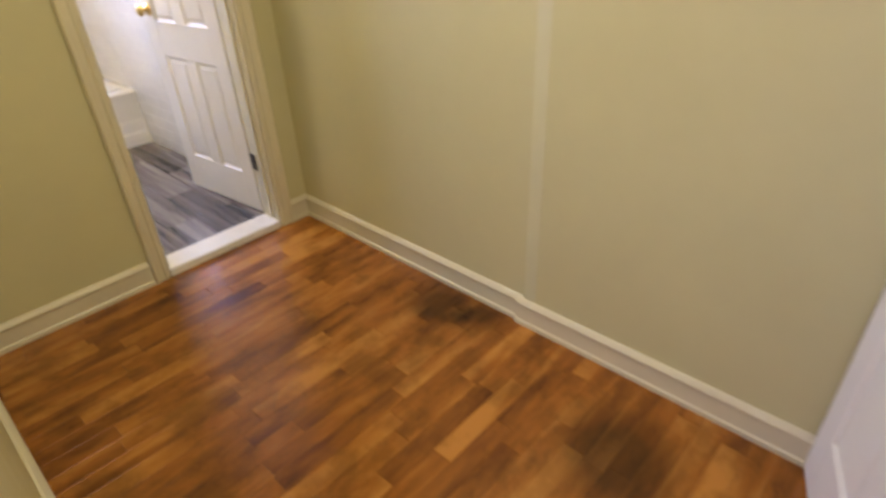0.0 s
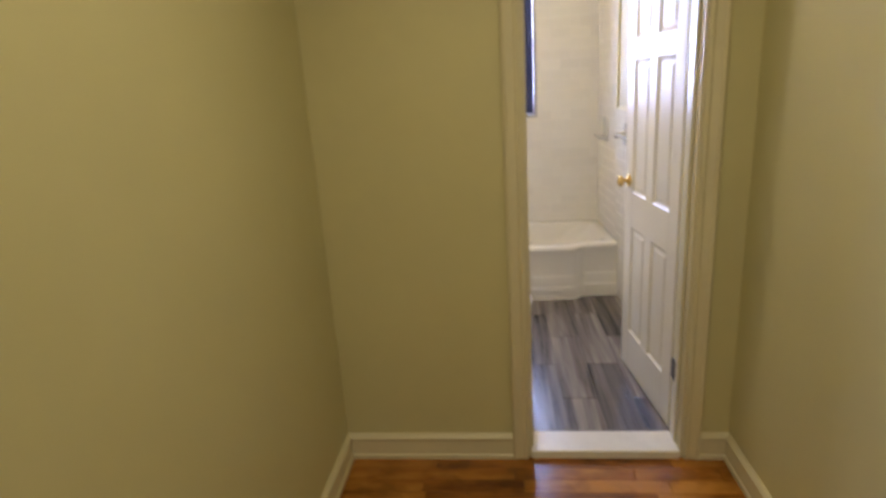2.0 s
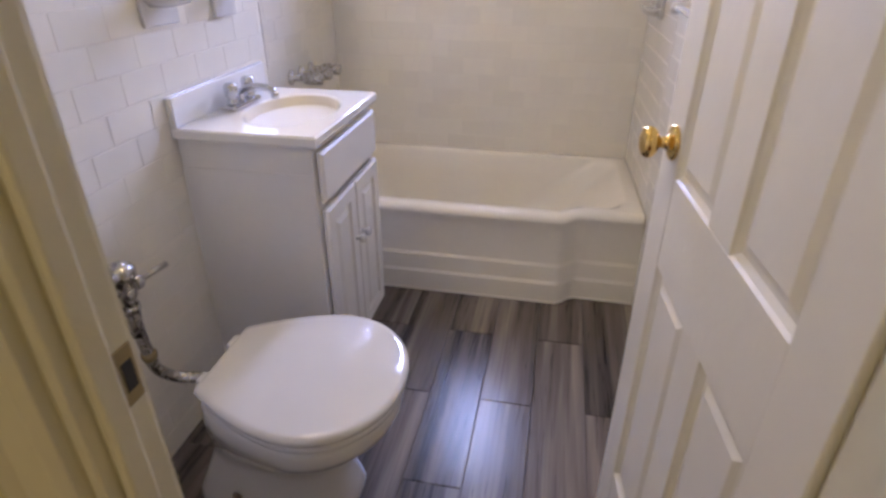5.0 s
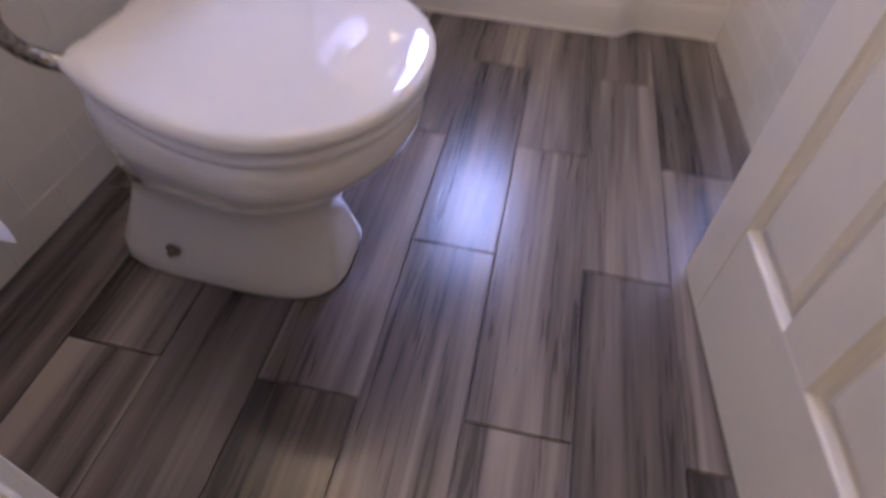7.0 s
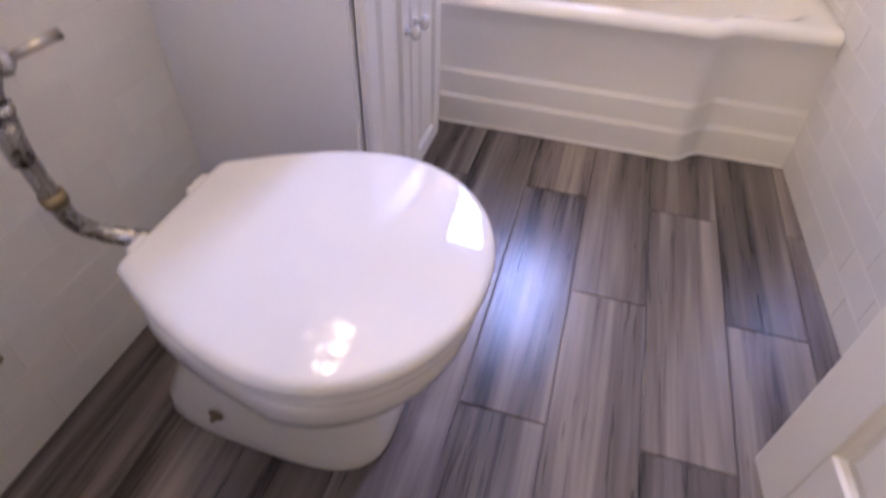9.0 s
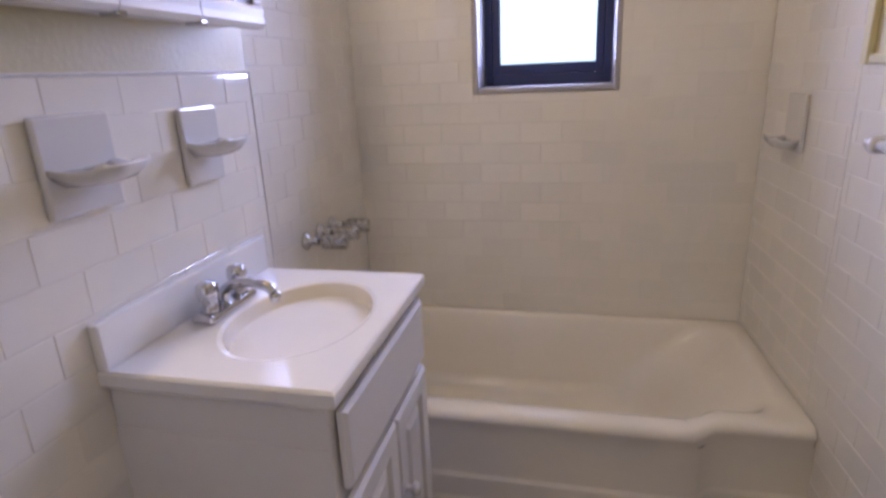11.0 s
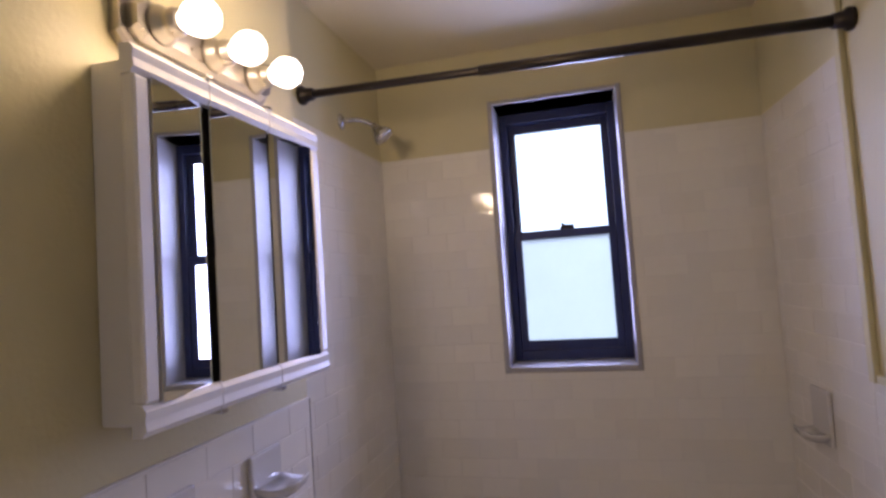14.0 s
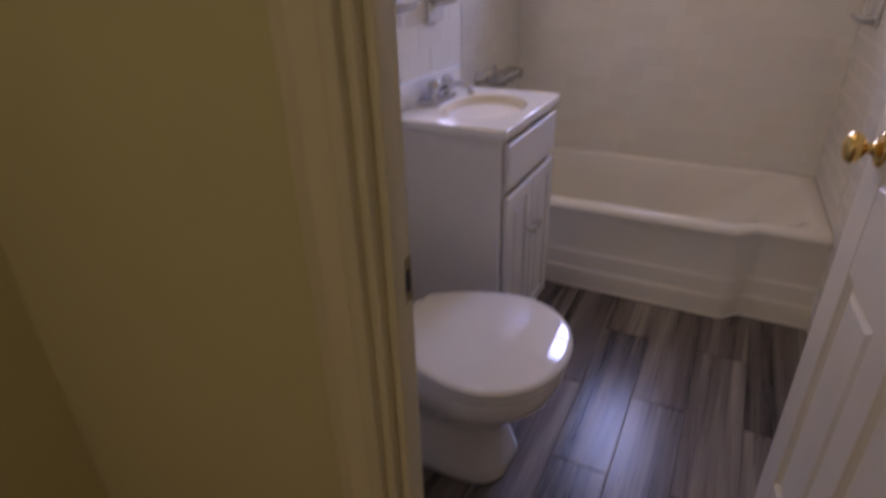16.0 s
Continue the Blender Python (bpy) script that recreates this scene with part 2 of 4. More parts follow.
def boxes(*spans, bevel=0.0, seg=2):
    """Boxes given as (x0, x1, y0, y1, z0, z1)."""
    bm = bmesh.new()
    for x0, x1, y0, y1, z0, z1 in spans:
        v = [bm.verts.new((x, y, z)) for z in (z0, z1) for x, y in ((x0, y0), (x1, y0), (x1, y1), (x0, y1))]
        for q in ((3, 2, 1, 0), (4, 5, 6, 7), (0, 1, 5, 4), (1, 2, 6, 5), (2, 3, 7, 6), (3, 0, 4, 7)):
            bm.faces.new([v[i] for i in q])
    if bevel:
        bmesh.ops.bevel(bm, geom=list(bm.edges), offset=bevel, segments=seg, profile=0.5, affect="EDGES")
    return finish(bm)


def loft(rings, close_first=True, close_last=True, smooth=True):
    bm = bmesh.new()
    loops = [[bm.verts.new(p) for p in r] for r in rings]
    n = len(loops[0])
    for a, b in zip(loops, loops[1:]):
        for i in range(n):
            bm.faces.new((a[i], a[(i + 1) % n], b[(i + 1) % n], b[i]))
    if close_first:
        bm.faces.new(loops[0][::-1])
    if close_last:
        bm.faces.new(loops[-1])
    return finish(bm, smooth)


def lathe(profile, n=28, axis="z"):
    """Turned shape from (radius, height) pairs, about an axis."""
    rings = []
    for r, h in profile:
        ring = []
        for i in range(n):
            a = 2 * math.pi * i / n
            c, s = max(r, 0.0004) * math.cos(a), max(r, 0.0004) * math.sin(a)
            ring.append({"z": (c, s, h), "x": (h, c, s), "y": (s, h, c)}[axis])
        rings.append(ring)
    return loft(rings)


def tube(points, radius, n=14, taper=None):
    """A pipe along a line of points."""
    pts = [Vector(p) for p in points]
    rings = []
    up = Vector((0.13, 0.29, 0.95))
    for i, p in enumerate(pts):
        d = (pts[min(i + 1, len(pts) - 1)] - pts[max(i - 1, 0)]).normalized()
        a = d.cross(up)
        if a.length < 0.05:
            a = d.cross(Vector((1, 0, 0)))
        a.normalize()
        b = d.cross(a)
        up = a.cross(d)
        r = radius if taper is None else radius * taper[i]
        rings.append([p + r * (math.cos(2 * math.pi * k / n) * a + math.sin(2 * math.pi * k / n) * b) for k in range(n)])
    return loft(rings)


def curve_points(ctrl, n=10):
    """Catmull-Rom through control points."""
    c = [Vector(p) for p in ctrl]
    c = [2 * c[0] - c[1]] + c + [2 * c[-1] - c[-2]]
    out = []
    for i in range(1, len(c) - 2):
        for k in range(n):
            t = k / n
            p0, p1, p2, p3 = c[i - 1:i + 3]
            out.append(0.5 * (2 * p1 + (p2 - p0) * t + (2 * p0 - 5 * p1 + 4 * p2 - p3) * t * t + (3 * p1 - p0 - 3 * p2 + p3) * t ** 3))
    out.append(c[-2])
    return out


def structure(name, bm, mat, label, category):
    return tagged(part(name, bm, mat), label, category, kind="structure")


# ---- plan ----
XL, XA, XR = 0.10, 0.0, 1.61      # vanity wall, tub alcove wall, opposite wall at y = 0
LEAN = 0.04                        # the opposite wall runs in by this much a metre
YB, YC = 2.50, 1.56                # window wall, corner of the alcove
YH, YI, YIL = -0.115, 0.045, -0.04 # door wall: hall face, bathroom face right and left of the door
DX0, DX1, DZ = 0.778, 1.44, 2.20    # door opening
CEIL = 2.62
HX0, HX1, HJ = -0.02, 1.618, 1.602  # hall walls; stepped part of the long wall
YJ, YE = -1.62, -2.13              # where the long wall steps; end of the phone wall
HZ = -0.02                         # hall floor
WX0, WX1, WZ0, WZ1 = 0.503, 1.000, 1.300, 2.385
TILE_TOP, LOW_TOP, LOW_TOWEL = 2.205, 1.385, 1.355
YT = 1.88                          # edge of the high tile on the towel-bar wall

# ---- structure ----
structure("floor", boxes((-0.1, 1.74, YIL - 0.03, YB + 0.1, -0.12, -0.004)), PLANK_GROUT, "dark grout bed under grey wood-look floor tiles", "floor")
structure("hall_floor", boxes((-1.6, 1.8, -4.3, YH, -0.14, HZ - 0.004)), LAMINATE_BASE, "orange-brown wood laminate hall floor", "floor")
wall_window = structure("wall_window", boxes((-0.15, WX0, YB, YB + 0.25, 0, 2.8), (WX1, 1.75, YB, YB + 0.25, 0, 2.8), (WX0, WX1, YB, YB + 0.25, 0, WZ0), (WX0, WX1, YB, YB + 0.25, WZ1, 2.8)), BATH_PAINT, "cream painted wall with white subway tile round a window", "wall")
wall_alcove = structure("wall_alcove", boxes((-0.15, XA, YC - 0.1, YB, 0, 2.8)), BATH_PAINT, "tub alcove wall, white tile below cream paint", "wall")
wall_vanity = structure("wall_vanity", boxes((-0.15, XL, YIL, YC, 0, 2.8), bevel=0.0), BATH_PAINT, "cream painted wall above white tile wainscot", "wall")
WT = Matrix.Translation((XR, 0, 0)) @ pose(0, 0, 0, 0, 0, -90 + math.degrees(math.atan(LEAN)))
wall_towel = structure("wall_towel", boxes((-YB - 0.1, -YI, 0, 0.2, 0, 2.8)), BATH_PAINT, "wall with white tile wainscot and cream paint above", "wall")
wall_towel.matrix_basis = WT
wall_door = structure("wall_door", boxes((HX0 - 0.12, DX0, YH, YIL, HZ - 0.1, 2.8), (DX1, 1.8, YH, YI, HZ - 0.1, 2.8), (DX0, DX1, YH, YI, DZ, 2.8)), HALL_PAINT, "beige painted wall round the bathroom doorway", "wall")
structure("ceiling", boxes((-0.15, 1.75, YIL, YB, CEIL, CEIL + 0.12)), CEIL_PAINT, "cream painted bathroom ceiling", "ceiling")
structure("hall_ceiling", boxes((-1.6, 1.8, -4.3, YH, CEIL - 0.05, CEIL + 0.12)), CEIL_PAINT, "cream painted hall ceiling", "ceiling")
wall_phone = structure("wall_phone", boxes((HX0 - 0.12, HX0, YE, YH, HZ - 0.1, 2.8)), HALL_PAINT, "beige painted hall wall with an intercom", "wall")
# thin slab added over the wall end, grey to tone down its bright light
structure("wall_end_slab", boxes((HX0 - 0.12, HX0 - 0.004, YE - 0.006, YE - 0.0005, HZ - 0.1, 2.8)), GREY_PAINT, "thin grey slab added to darken the end of the phone wall", "wall")
wall_long = structure("wall_long", loft([[(1.8, -4.3, z), (HJ, -4.3, z), (HJ, YJ - 0.065, z), (HX1, YJ, z), (HX1, YH, z), (1.8, YH, z)] for z in (HZ - 0.1, 2.8)], smooth=False), HALL_PAINT, "beige painted hall wall with a shallow step", "wall")
structure("wall_rear", boxes((-1.6, 1.8, -4.4, -4.3, HZ - 0.1, 2.8)), HALL_PAINT, "beige painted wall behind the hall", "wall")
# the opening is added only to hold the side lamp
structure("wall_side", boxes((-1.7, -1.6, -4.4, -3.65, HZ - 0.1, 2.8), (-1.7, -1.6, -2.65, YE + 0.2, HZ - 0.1, 2.8), (-1.7, -1.6, -3.65, -2.65, HZ - 0.1, 0.9), (-1.7, -1.6, -3.65, -2.65, 2.1, 2.8)), GREY_PAINT, "plain grey-beige unseen wall with an opening added for a lamp", "wall")
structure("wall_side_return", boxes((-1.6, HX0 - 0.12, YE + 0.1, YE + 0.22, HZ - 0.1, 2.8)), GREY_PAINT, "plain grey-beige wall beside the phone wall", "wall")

YF = 0.032                         # tiled face beside the door
wall_paper = structure("wall_paper", boxes((XL + 0.001, 0.610, YIL + 0.0005, YF, 0, LOW_TOP)), CAULK, "low tiled wall beside the door with a paper holder", "wall")

# marble saddle in the doorway
structure("door_saddle", boxes((DX0 + 0.016, DX1 - 0.016, YH - 0.012, YI - 0.02, -0.10, 0.016), bevel=0.006), SADDLE, "white marble door saddle, worn edges", "threshold")


def baseboard(name, x0, y0, x1, y1, nx, ny):
    """Moulded baseboard along a line, its face towards (nx, ny)."""
    prof = [(0, 0), (0.020, 0), (0.020, 0.018), (0.014, 0.024), (0.013, 0.090), (0.019, 0.097), (0.019, 0.105), (0.012, 0.114), (0.006, 0.121), (0, 0.123)]
    ends = []
    for x, y in ((x0, y0), (x1, y1)):
        ends.append([(x + nx * d, y + ny * d, HZ + h) for d, h in prof])
    bm = loft(ends, smooth=False)
    return structure(name, bm, TRIM_PAINT, "cream painted moulded baseboard", "baseboard")


baseboard("baseboard", HX0, YH, DX0 - 0.062, YH, 0, -1)
baseboard("baseboard", DX1 + 0.062, YH, HX1, YH, 0, -1)
baseboard("baseboard", HX0, YE, HX0, YH - 0.020, 1, 0)
baseboard("baseboard", HX1, YJ, HX1, YH - 0.020, -1, 0)
baseboard("baseboard", HJ, -4.3, HJ, YJ + 0.020, -1, 0)


def casing_profile(width):
    return [(0, 0), (0, 0.014), (0.010, 0.020), (0.020, 0.014), (width - 0.016, 0.018), (width - 0.006, 0.026), (width, 0.022), (width, 0)]


door_frame = thing("door_frame", "cream painted door frame with moulded casing", "door frame", kind="structure")
for side, x in ((-1, DX0 + 0.004), (1, DX1 - 0.004)):
    prof = casing_profile(0.064)
    rings = [[(x + side * a, YH - d, z) for a, d in prof] for z in (HZ, DZ + 0.06)]
    part("casing", loft(rings, smooth=False), TRIM_PAINT, door_frame)
    yi = YIL if side < 0 else YI
    rings = [[(x + side * a, yi + d, z) for a, d in prof] for z in (0, DZ + 0.06)]
    part("inner_casing", loft(rings, smooth=False), TRIM_PAINT, door_frame)
part("head_casing", loft([[(x, YH - d, DZ - 0.004 + a) for a, d in casing_profile(0.064)] for x in (DX0, DX1)], smooth=False), TRIM_PAINT, door_frame)
part("jamb", boxes((DX0, DX0 + 0.016, YH, YIL, HZ, DZ), bevel=0.002), TRIM_PAINT, door_frame)
part("jamb", boxes((DX1 - 0.016, DX1, YH, YI, HZ, DZ), bevel=0.002), TRIM_PAINT, door_frame)
part("head_jamb", boxes((DX0 + 0.016, DX1 - 0.016, YH, YI, DZ - 0.016, DZ)), TRIM_PAINT, door_frame)
part("door_stop", boxes((DX0 + 0.016, DX0 + 0.028, YH + 0.016, YH + 0.042, 0.016, DZ - 0.02), bevel=0.003), TRIM_PAINT, door_frame)
part("door_stop", boxes((DX1 - 0.028, DX1 - 0.016, YH + 0.05, YH + 0.085, 0.016, DZ - 0.02), bevel=0.003), TRIM_PAINT, door_frame)
part("strike_plate", boxes((DX0 + 0.0155, DX0 + 0.018, YIL - 0.027, YIL - 0.003, 1.00, 1.06), bevel=0.0008), OLD_BRASS, door_frame, "tarnished brass strike plate")
# black box on the plate paints the shade inside the hole
part("strike_hole_shade", boxes((DX0 + 0.0175, DX0 + 0.0188, YIL - 0.021, YIL - 0.008, 1.015, 1.045)), BLACK, door_frame)
for hz in (0.28, 1.85):
    part("hinge", boxes((DX1 - 0.020, DX1 - 0.0155, YI - 0.045, YI + 0.004, hz, hz + 0.09), bevel=0.001), BRONZE, door_frame)


def six_panel_door(name, width, height, m, label, thick=0.035):
    """Hinge at the local origin, the leaf along local +y, its seen face towards local -x."""
    ob = thing(name, label, "door", m, kind="structure")
    sw, mid = 0.105, width / 2
    rails = [(0, 0.22), (0.80, 0.98), (1.62, 1.72), (height - 0.115, height)]
    for y0, y1 in ((0, sw), (width - sw, width)):
        part("stile", boxes((0, thick, y0, y1, 0, height), bevel=0.003), DOOR_WHITE, ob)
    for z0, z1 in rails:
        part("rail", boxes((0.0006, thick - 0.0006, sw, width - sw, z0, z1), bevel=0.001), DOOR_WHITE, ob)
    for (_, z0), (z1, _) in zip(rails, rails[1:]):
        part("mullion", boxes((0.001, thick - 0.001, mid - 0.045, mid + 0.045, z0, z1), bevel=0.001), DOOR_WHITE, ob)
        for y0, y1 in ((sw, mid - 0.045), (mid + 0.045, width - sw)):
            rings = []
            for d, x in ((0.036, 0.005), (0.023, 0.0105), (0.013, 0.0115), (0.004, 0.006), (0, 0.0012)):
                rings.append([(x, y0 + d, z0 + d), (x, y1 - d, z0 + d), (x, y1 - d, z1 - d), (x, y0 + d, z1 - d)])
            for d, x in ((0, thick - 0.0012), (0.013, thick - 0.0115), (0.023, thick - 0.0105), (0.036, thick - 0.005)):
                rings.append([(x, y0 + d, z0 + d), (x, y1 - d, z0 + d), (x, y1 - d, z1 - d), (x, y0 + d, z1 - d)])
            part("panel", loft(rings, smooth=False), DOOR_WHITE, ob)
    ky, kz = width - 0.065, 1.035
    for s in (-1, 1):
        base = Matrix.Translation((0 if s < 0 else thick, ky, kz)) @ pose(0, 0, 0, 0, 0, 180 if s < 0 else 0)
        prof = [(0.000, -0.002), (0.031, -0.001), (0.033, 0.003), (0.030, 0.007), (0.022, 0.010), (0.012, 0.014), (0.010, 0.026), (0.014, 0.030), (0.022, 0.033), (0.028, 0.040), (0.029, 0.048), (0.025, 0.056), (0.014, 0.061), (0.0, 0.062)]
        part("knob", lathe(prof, 32, "x"), BRASS, ob, "polished brass door knob", base)
    part("latch", boxes((0.006, thick - 0.006, width - 0.0002, width + 0.002, kz - 0.028, kz + 0.028)), OLD_BRASS, ob)
    return ob


six_panel_door("door_1", 0.685, 2.165, pose(DX1 - 0.020, YI + 0.012, 0.014, 0, 0, 5.6), "white painted six-panel bathroom door, standing open")
six_panel_door("door_2", 0.80, 2.15, pose(HJ - 0.01, -2.72, HZ + 0.012, 0, 0, 109), "white painted panel door standing open in the hall")

# ---- window ----
win = thing("window_1", "dark framed double-hung window with a frosted lower pane", "window", kind="structure")
RD = 0.19  # depth of the reveal
part("reveal_trim", boxes((WX0 - 0.018, WX0 + 0.002, YB - 0.010, YB + RD, WZ0 - 0.02, WZ1 + 0.02), bevel=0.004), REVEAL_DIMMED, win, "white painted reveal, darkened against the window lamps")
part("reveal_trim", boxes((WX1 - 0.002, WX1 + 0.018, YB - 0.010, YB + RD, WZ0 - 0.02, WZ1 + 0.02), bevel=0.004), REVEAL_DIMMED, win)
part("reveal_trim", boxes((WX0 + 0.002, WX1 - 0.002, YB - 0.009, YB + RD, WZ1, WZ1 + 0.018), bevel=0.004), REVEAL_DIMMED, win)
part("window_sill", boxes((WX0 + 0.002, WX1 - 0.002, YB - 0.010, YB + RD, WZ0 - 0.018, WZ0 + 0.003), bevel=0.004), REVEAL_DIMMED, win, "white painted sill, darkened against the window lamps")
fy0, fy1 = YB + RD - 0.045, YB + RD + 0.05
fx0, fx1, fz0, fz1 = WX0 + 0.022, WX1 - 0.022, WZ0 + 0.026, WZ1 - 0.032
part("window_frame", boxes((WX0 + 0.002, fx0 + 0.011, fy0 + 0.02, fy1, WZ0 + 0.003, WZ1), (fx1 - 0.011, WX1 - 0.002, fy0 + 0.02, fy1, WZ0 + 0.003, WZ1), (fx0 + 0.011, fx1 - 0.011, fy0 + 0.02, fy1, WZ0 + 0.003, fz0 + 0.02), (fx0 + 0.011, fx1 - 0.011, fy0 + 0.02, fy1, fz1 - 0.012, WZ1), bevel=0.003), WINDOW_DARK, win)
zm = 1.842


def sash(y, z0, z1, glass, glass_label, low):
    x0, x1, s = fx0 + 0.011, fx1 - 0.011, 0.030
    ob = part("sash", boxes((x0, x0 + s, y, y + 0.028, z0, z1), (x1 - s, x1, y, y + 0.028, z0, z1), (x0 + s, x1 - s, y, y + 0.028, z0, z0 + (0.040 if low else 0.036)), (x0 + s, x1 - s, y, y + 0.028, z1 - 0.036, z1), bevel=0.003), WINDOW_DARK, win)
    p = part("pane", boxes((x0 + s - 0.004, x1 - s + 0.004, y + 0.010, y + 0.016, z0 + 0.033, z1 - 0.033)), glass, ob, glass_label)
    p.visible_shadow = False
    return ob


sash(fy0 + 0.030, fz0 + 0.020, zm + 0.02, FROSTED, "frosted glass", True)
sash(fy0 + 0.062, zm - 0.02, fz1 - 0.012, CLEAR_GLASS, "bright clear glass", False)
lock = part("sash_lock", boxes((0.735, 0.795, fy0 + 0.022, fy0 + 0.055, zm + 0.020, zm + 0.030), (0.742, 0.756, fy0 + 0.026, fy0 + 0.046, zm + 0.030, zm + 0.046), bevel=0.002), BRONZE, win)
part("lock_lever", boxes((0.756, 0.800, fy0 + 0.024, fy0 + 0.036, zm + 0.030, zm + 0.038), bevel=0.002), BRONZE, lock)
structure("backdrop", boxes((-0.6, 2.1, YB + 1.2, YB + 1.21, 0.2, 4.2)), SKY_GLOW, "pale bright sky outside the window", "sky")

# ---- bathtub ----
TZ, TY, TJ = 0.402, 1.705, 1.245


def tub_front(x):
    s = min(max((x - (TJ - 0.035)) / 0.075, 0.0), 1.0)
    return TY + 0.062 * s * s * (3 - 2 * s)


def tub_ring(inset_x0, inset_x1, inset_f, inset_b, z, r, n=24):
    """Rounded outline, its front side following the step in the apron."""
    x0, x1, y1 = XA + 0.007 + inset_x0, 1.532 - inset_x1, YB - 0.008 - inset_b
    pts = []
    for k in range(n + 1):
        x = x0 + r + (x1 - x0 - 2 * r) * k / n
        pts.append((x, tub_front(x) + inset_f, z))
    ye = tub_front(x1) + inset_f
    for k in range(1, 7):
        a = -math.pi / 2 + math.pi / 2 * k / 7
        pts.append((x1 - r + r * math.cos(a), ye + r + r * math.sin(a), z))
    for k in range(7):
        pts.append((x1, ye + r + (y1 - r - ye - r) * k / 6, z))
    for k in range(1, 7):
        a = math.pi / 2 * k / 7
        pts.append((x1 - r + r * math.cos(a), y1 - r + r * math.sin(a), z))
    for k in range(n + 1):
        pts.append((x1 - r - (x1 - x0 - 2 * r) * k / n, y1, z))
    for k in range(1, 7):
        a = math.pi / 2 + math.pi / 2 * k / 7
        pts.append((x0 + r + r * math.cos(a), y1 - r + r * math.sin(a), z))
    yf = tub_front(x0) + inset_f
    for k in range(7):
        pts.append((x0, y1 - r - (y1 - r - yf - r) * k / 6, z))
    for k in range(1, 7):
        a = math.pi + math.pi / 2 * k / 7
        pts.append((x0 + r + r * math.cos(a), yf + r + r * math.sin(a), z))
    return [(x - LEAN * (y - 1.77) * x / 1.53, y, w) for x, y, w in pts]


tub = thing("bathtub", "off-white enamelled alcove bathtub with stepped apron", "bathtub")
ROLL = [(0.016, -0.060), (0.014, -0.045), (0.010, -0.034), (0.009, -0.026), (0.012, -0.017), (0.018, -0.009), (0.027, -0.003)]  # rounded front edge
rings = [tub_ring(0, 0, d, 0, TZ + h, 0.01) for d, h in ROLL]
rings += [tub_ring(0.004, 0.004, 0.038, 0.002, TZ, 0.015), tub_ring(0.050, 0.050, 0.068, 0.026, TZ + 0.001, 0.08), tub_ring(0.060, 0.062, 0.080, 0.034, TZ - 0.004, 0.10), tub_ring(0.066, 0.074, 0.088, 0.040, TZ - 0.016, 0.11), tub_ring(0.085, 0.19, 0.100, 0.055, TZ - 0.12, 0.15), tub_ring(0.11, 0.34, 0.115, 0.075, 0.13, 0.17), tub_ring(0.13, 0.38, 0.13, 0.095, 0.09, 0.17), tub_ring(0.18, 0.43, 0.18, 0.14, 0.075, 0.15)]
part("basin", loft(rings, close_first=False), TUB_ENAMEL, tub)
APRON = [(0.016, TZ - 0.058), (0.019, TZ - 0.075), (0.016, 0.186), (0.015, 0.180), (0.009, 0.172), (0.008, 0.166), (0.008, 0.104), (0.007, 0.098), (0.001, 0.090), (0.0, 0.084), (-0.001, 0.012), (0.0, 0.0)]
cols = []
xs = [XA + 0.007 + (1.536 - XA) * k / 60 for k in range(61)]
for x in xs:
    cols.append([(x, tub_front(x) + d, z) for d, z in APRON])
bm = bmesh.new()
vv = [[bm.verts.new(p) for p in c] for c in cols]
for a, b in zip(vv, vv[1:]):
    for i in range(len(a) - 1):
        bm.faces.new((a[i], b[i], b[i + 1], a[i + 1]))
part("apron", finish(bm, True), TUB_ENAMEL, tub)
part("drain", lathe([(0, 0.077), (0.03, 0.077), (0.034, 0.079), (0.036, 0.076)], 20), CHROME, tub, m=pose(0.30, 2.12, 0))
structure("tub_caulk", tube([(x, tub_front(x) - 0.004, 0.003) for x in xs], 0.005, 6), CAULK, "white caulk bead along the tub foot", "trim")

# ---- tub fittings ----
taps = thing("tub_taps", "three chrome tub taps on the tiled alcove wall", "taps")
for ty in (1.935, 2.040, 2.145):
    esc = part("escutcheon", lathe([(0.0, 0.0), (0.031, 0.0), (0.030, 0.006), (0.022, 0.012), (0.014, 0.016), (0.013, 0.05), (0.0, 0.05)], 22, "x"), CHROME, taps, m=pose(XA + 0.0085, ty, 0.852))
    prof = [(0.0, 0.045), (0.013, 0.045), (0.014, 0.055), (0.021, 0.062), (0.024, 0.072), (0.024, 0.136), (0.020, 0.144), (0.0, 0.146)]
    rings = []
    for r, h in prof:
        rings.append([(h, r * (1 + (0.07 if i % 4 < 2 else -0.05) * (r > 0.02)) * math.cos(2 * math.pi * i / 32), r * (1 + (0.07 if i % 4 < 2 else -0.05) * (r > 0.02)) * math.sin(2 * math.pi * i / 32)) for i in range(32)])
    rings[0] = [(0.045, 0.0004 * math.cos(i), 0.0004 * math.sin(i)) for i in range(32)]
    rings[-1] = [(0.146, 0.0004 * math.cos(2 * math.pi * i / 32), 0.0004 * math.sin(2 * math.pi * i / 32)) for i in range(32)]
    part("tap_handle", loft(rings[1:]), DULL_CHROME, taps, "faceted chrome handle", pose(XA + 0.0085, ty, 0.852))
spout_sections = []
for k in range(11):
    u = k / 10
    x = XA + 0.008 + 0.135 * u
    hz = 0.682 - 0.004 * u - 0.016 * max(u - 0.7, 0) / 0.3
    ry, rz = 0.026 * (1 - 0.12 * u), 0.027 * (1 - 0.15 * u)
    spout_sections.append([(x, 2.015 + ry * math.cos(2 * math.pi * i / 18), hz + rz * math.sin(2 * math.pi * i / 18) * (1.5 if math.sin(2 * math.pi * i / 18) < 0 and u > 0.75 else 1)) for i in range(18)])
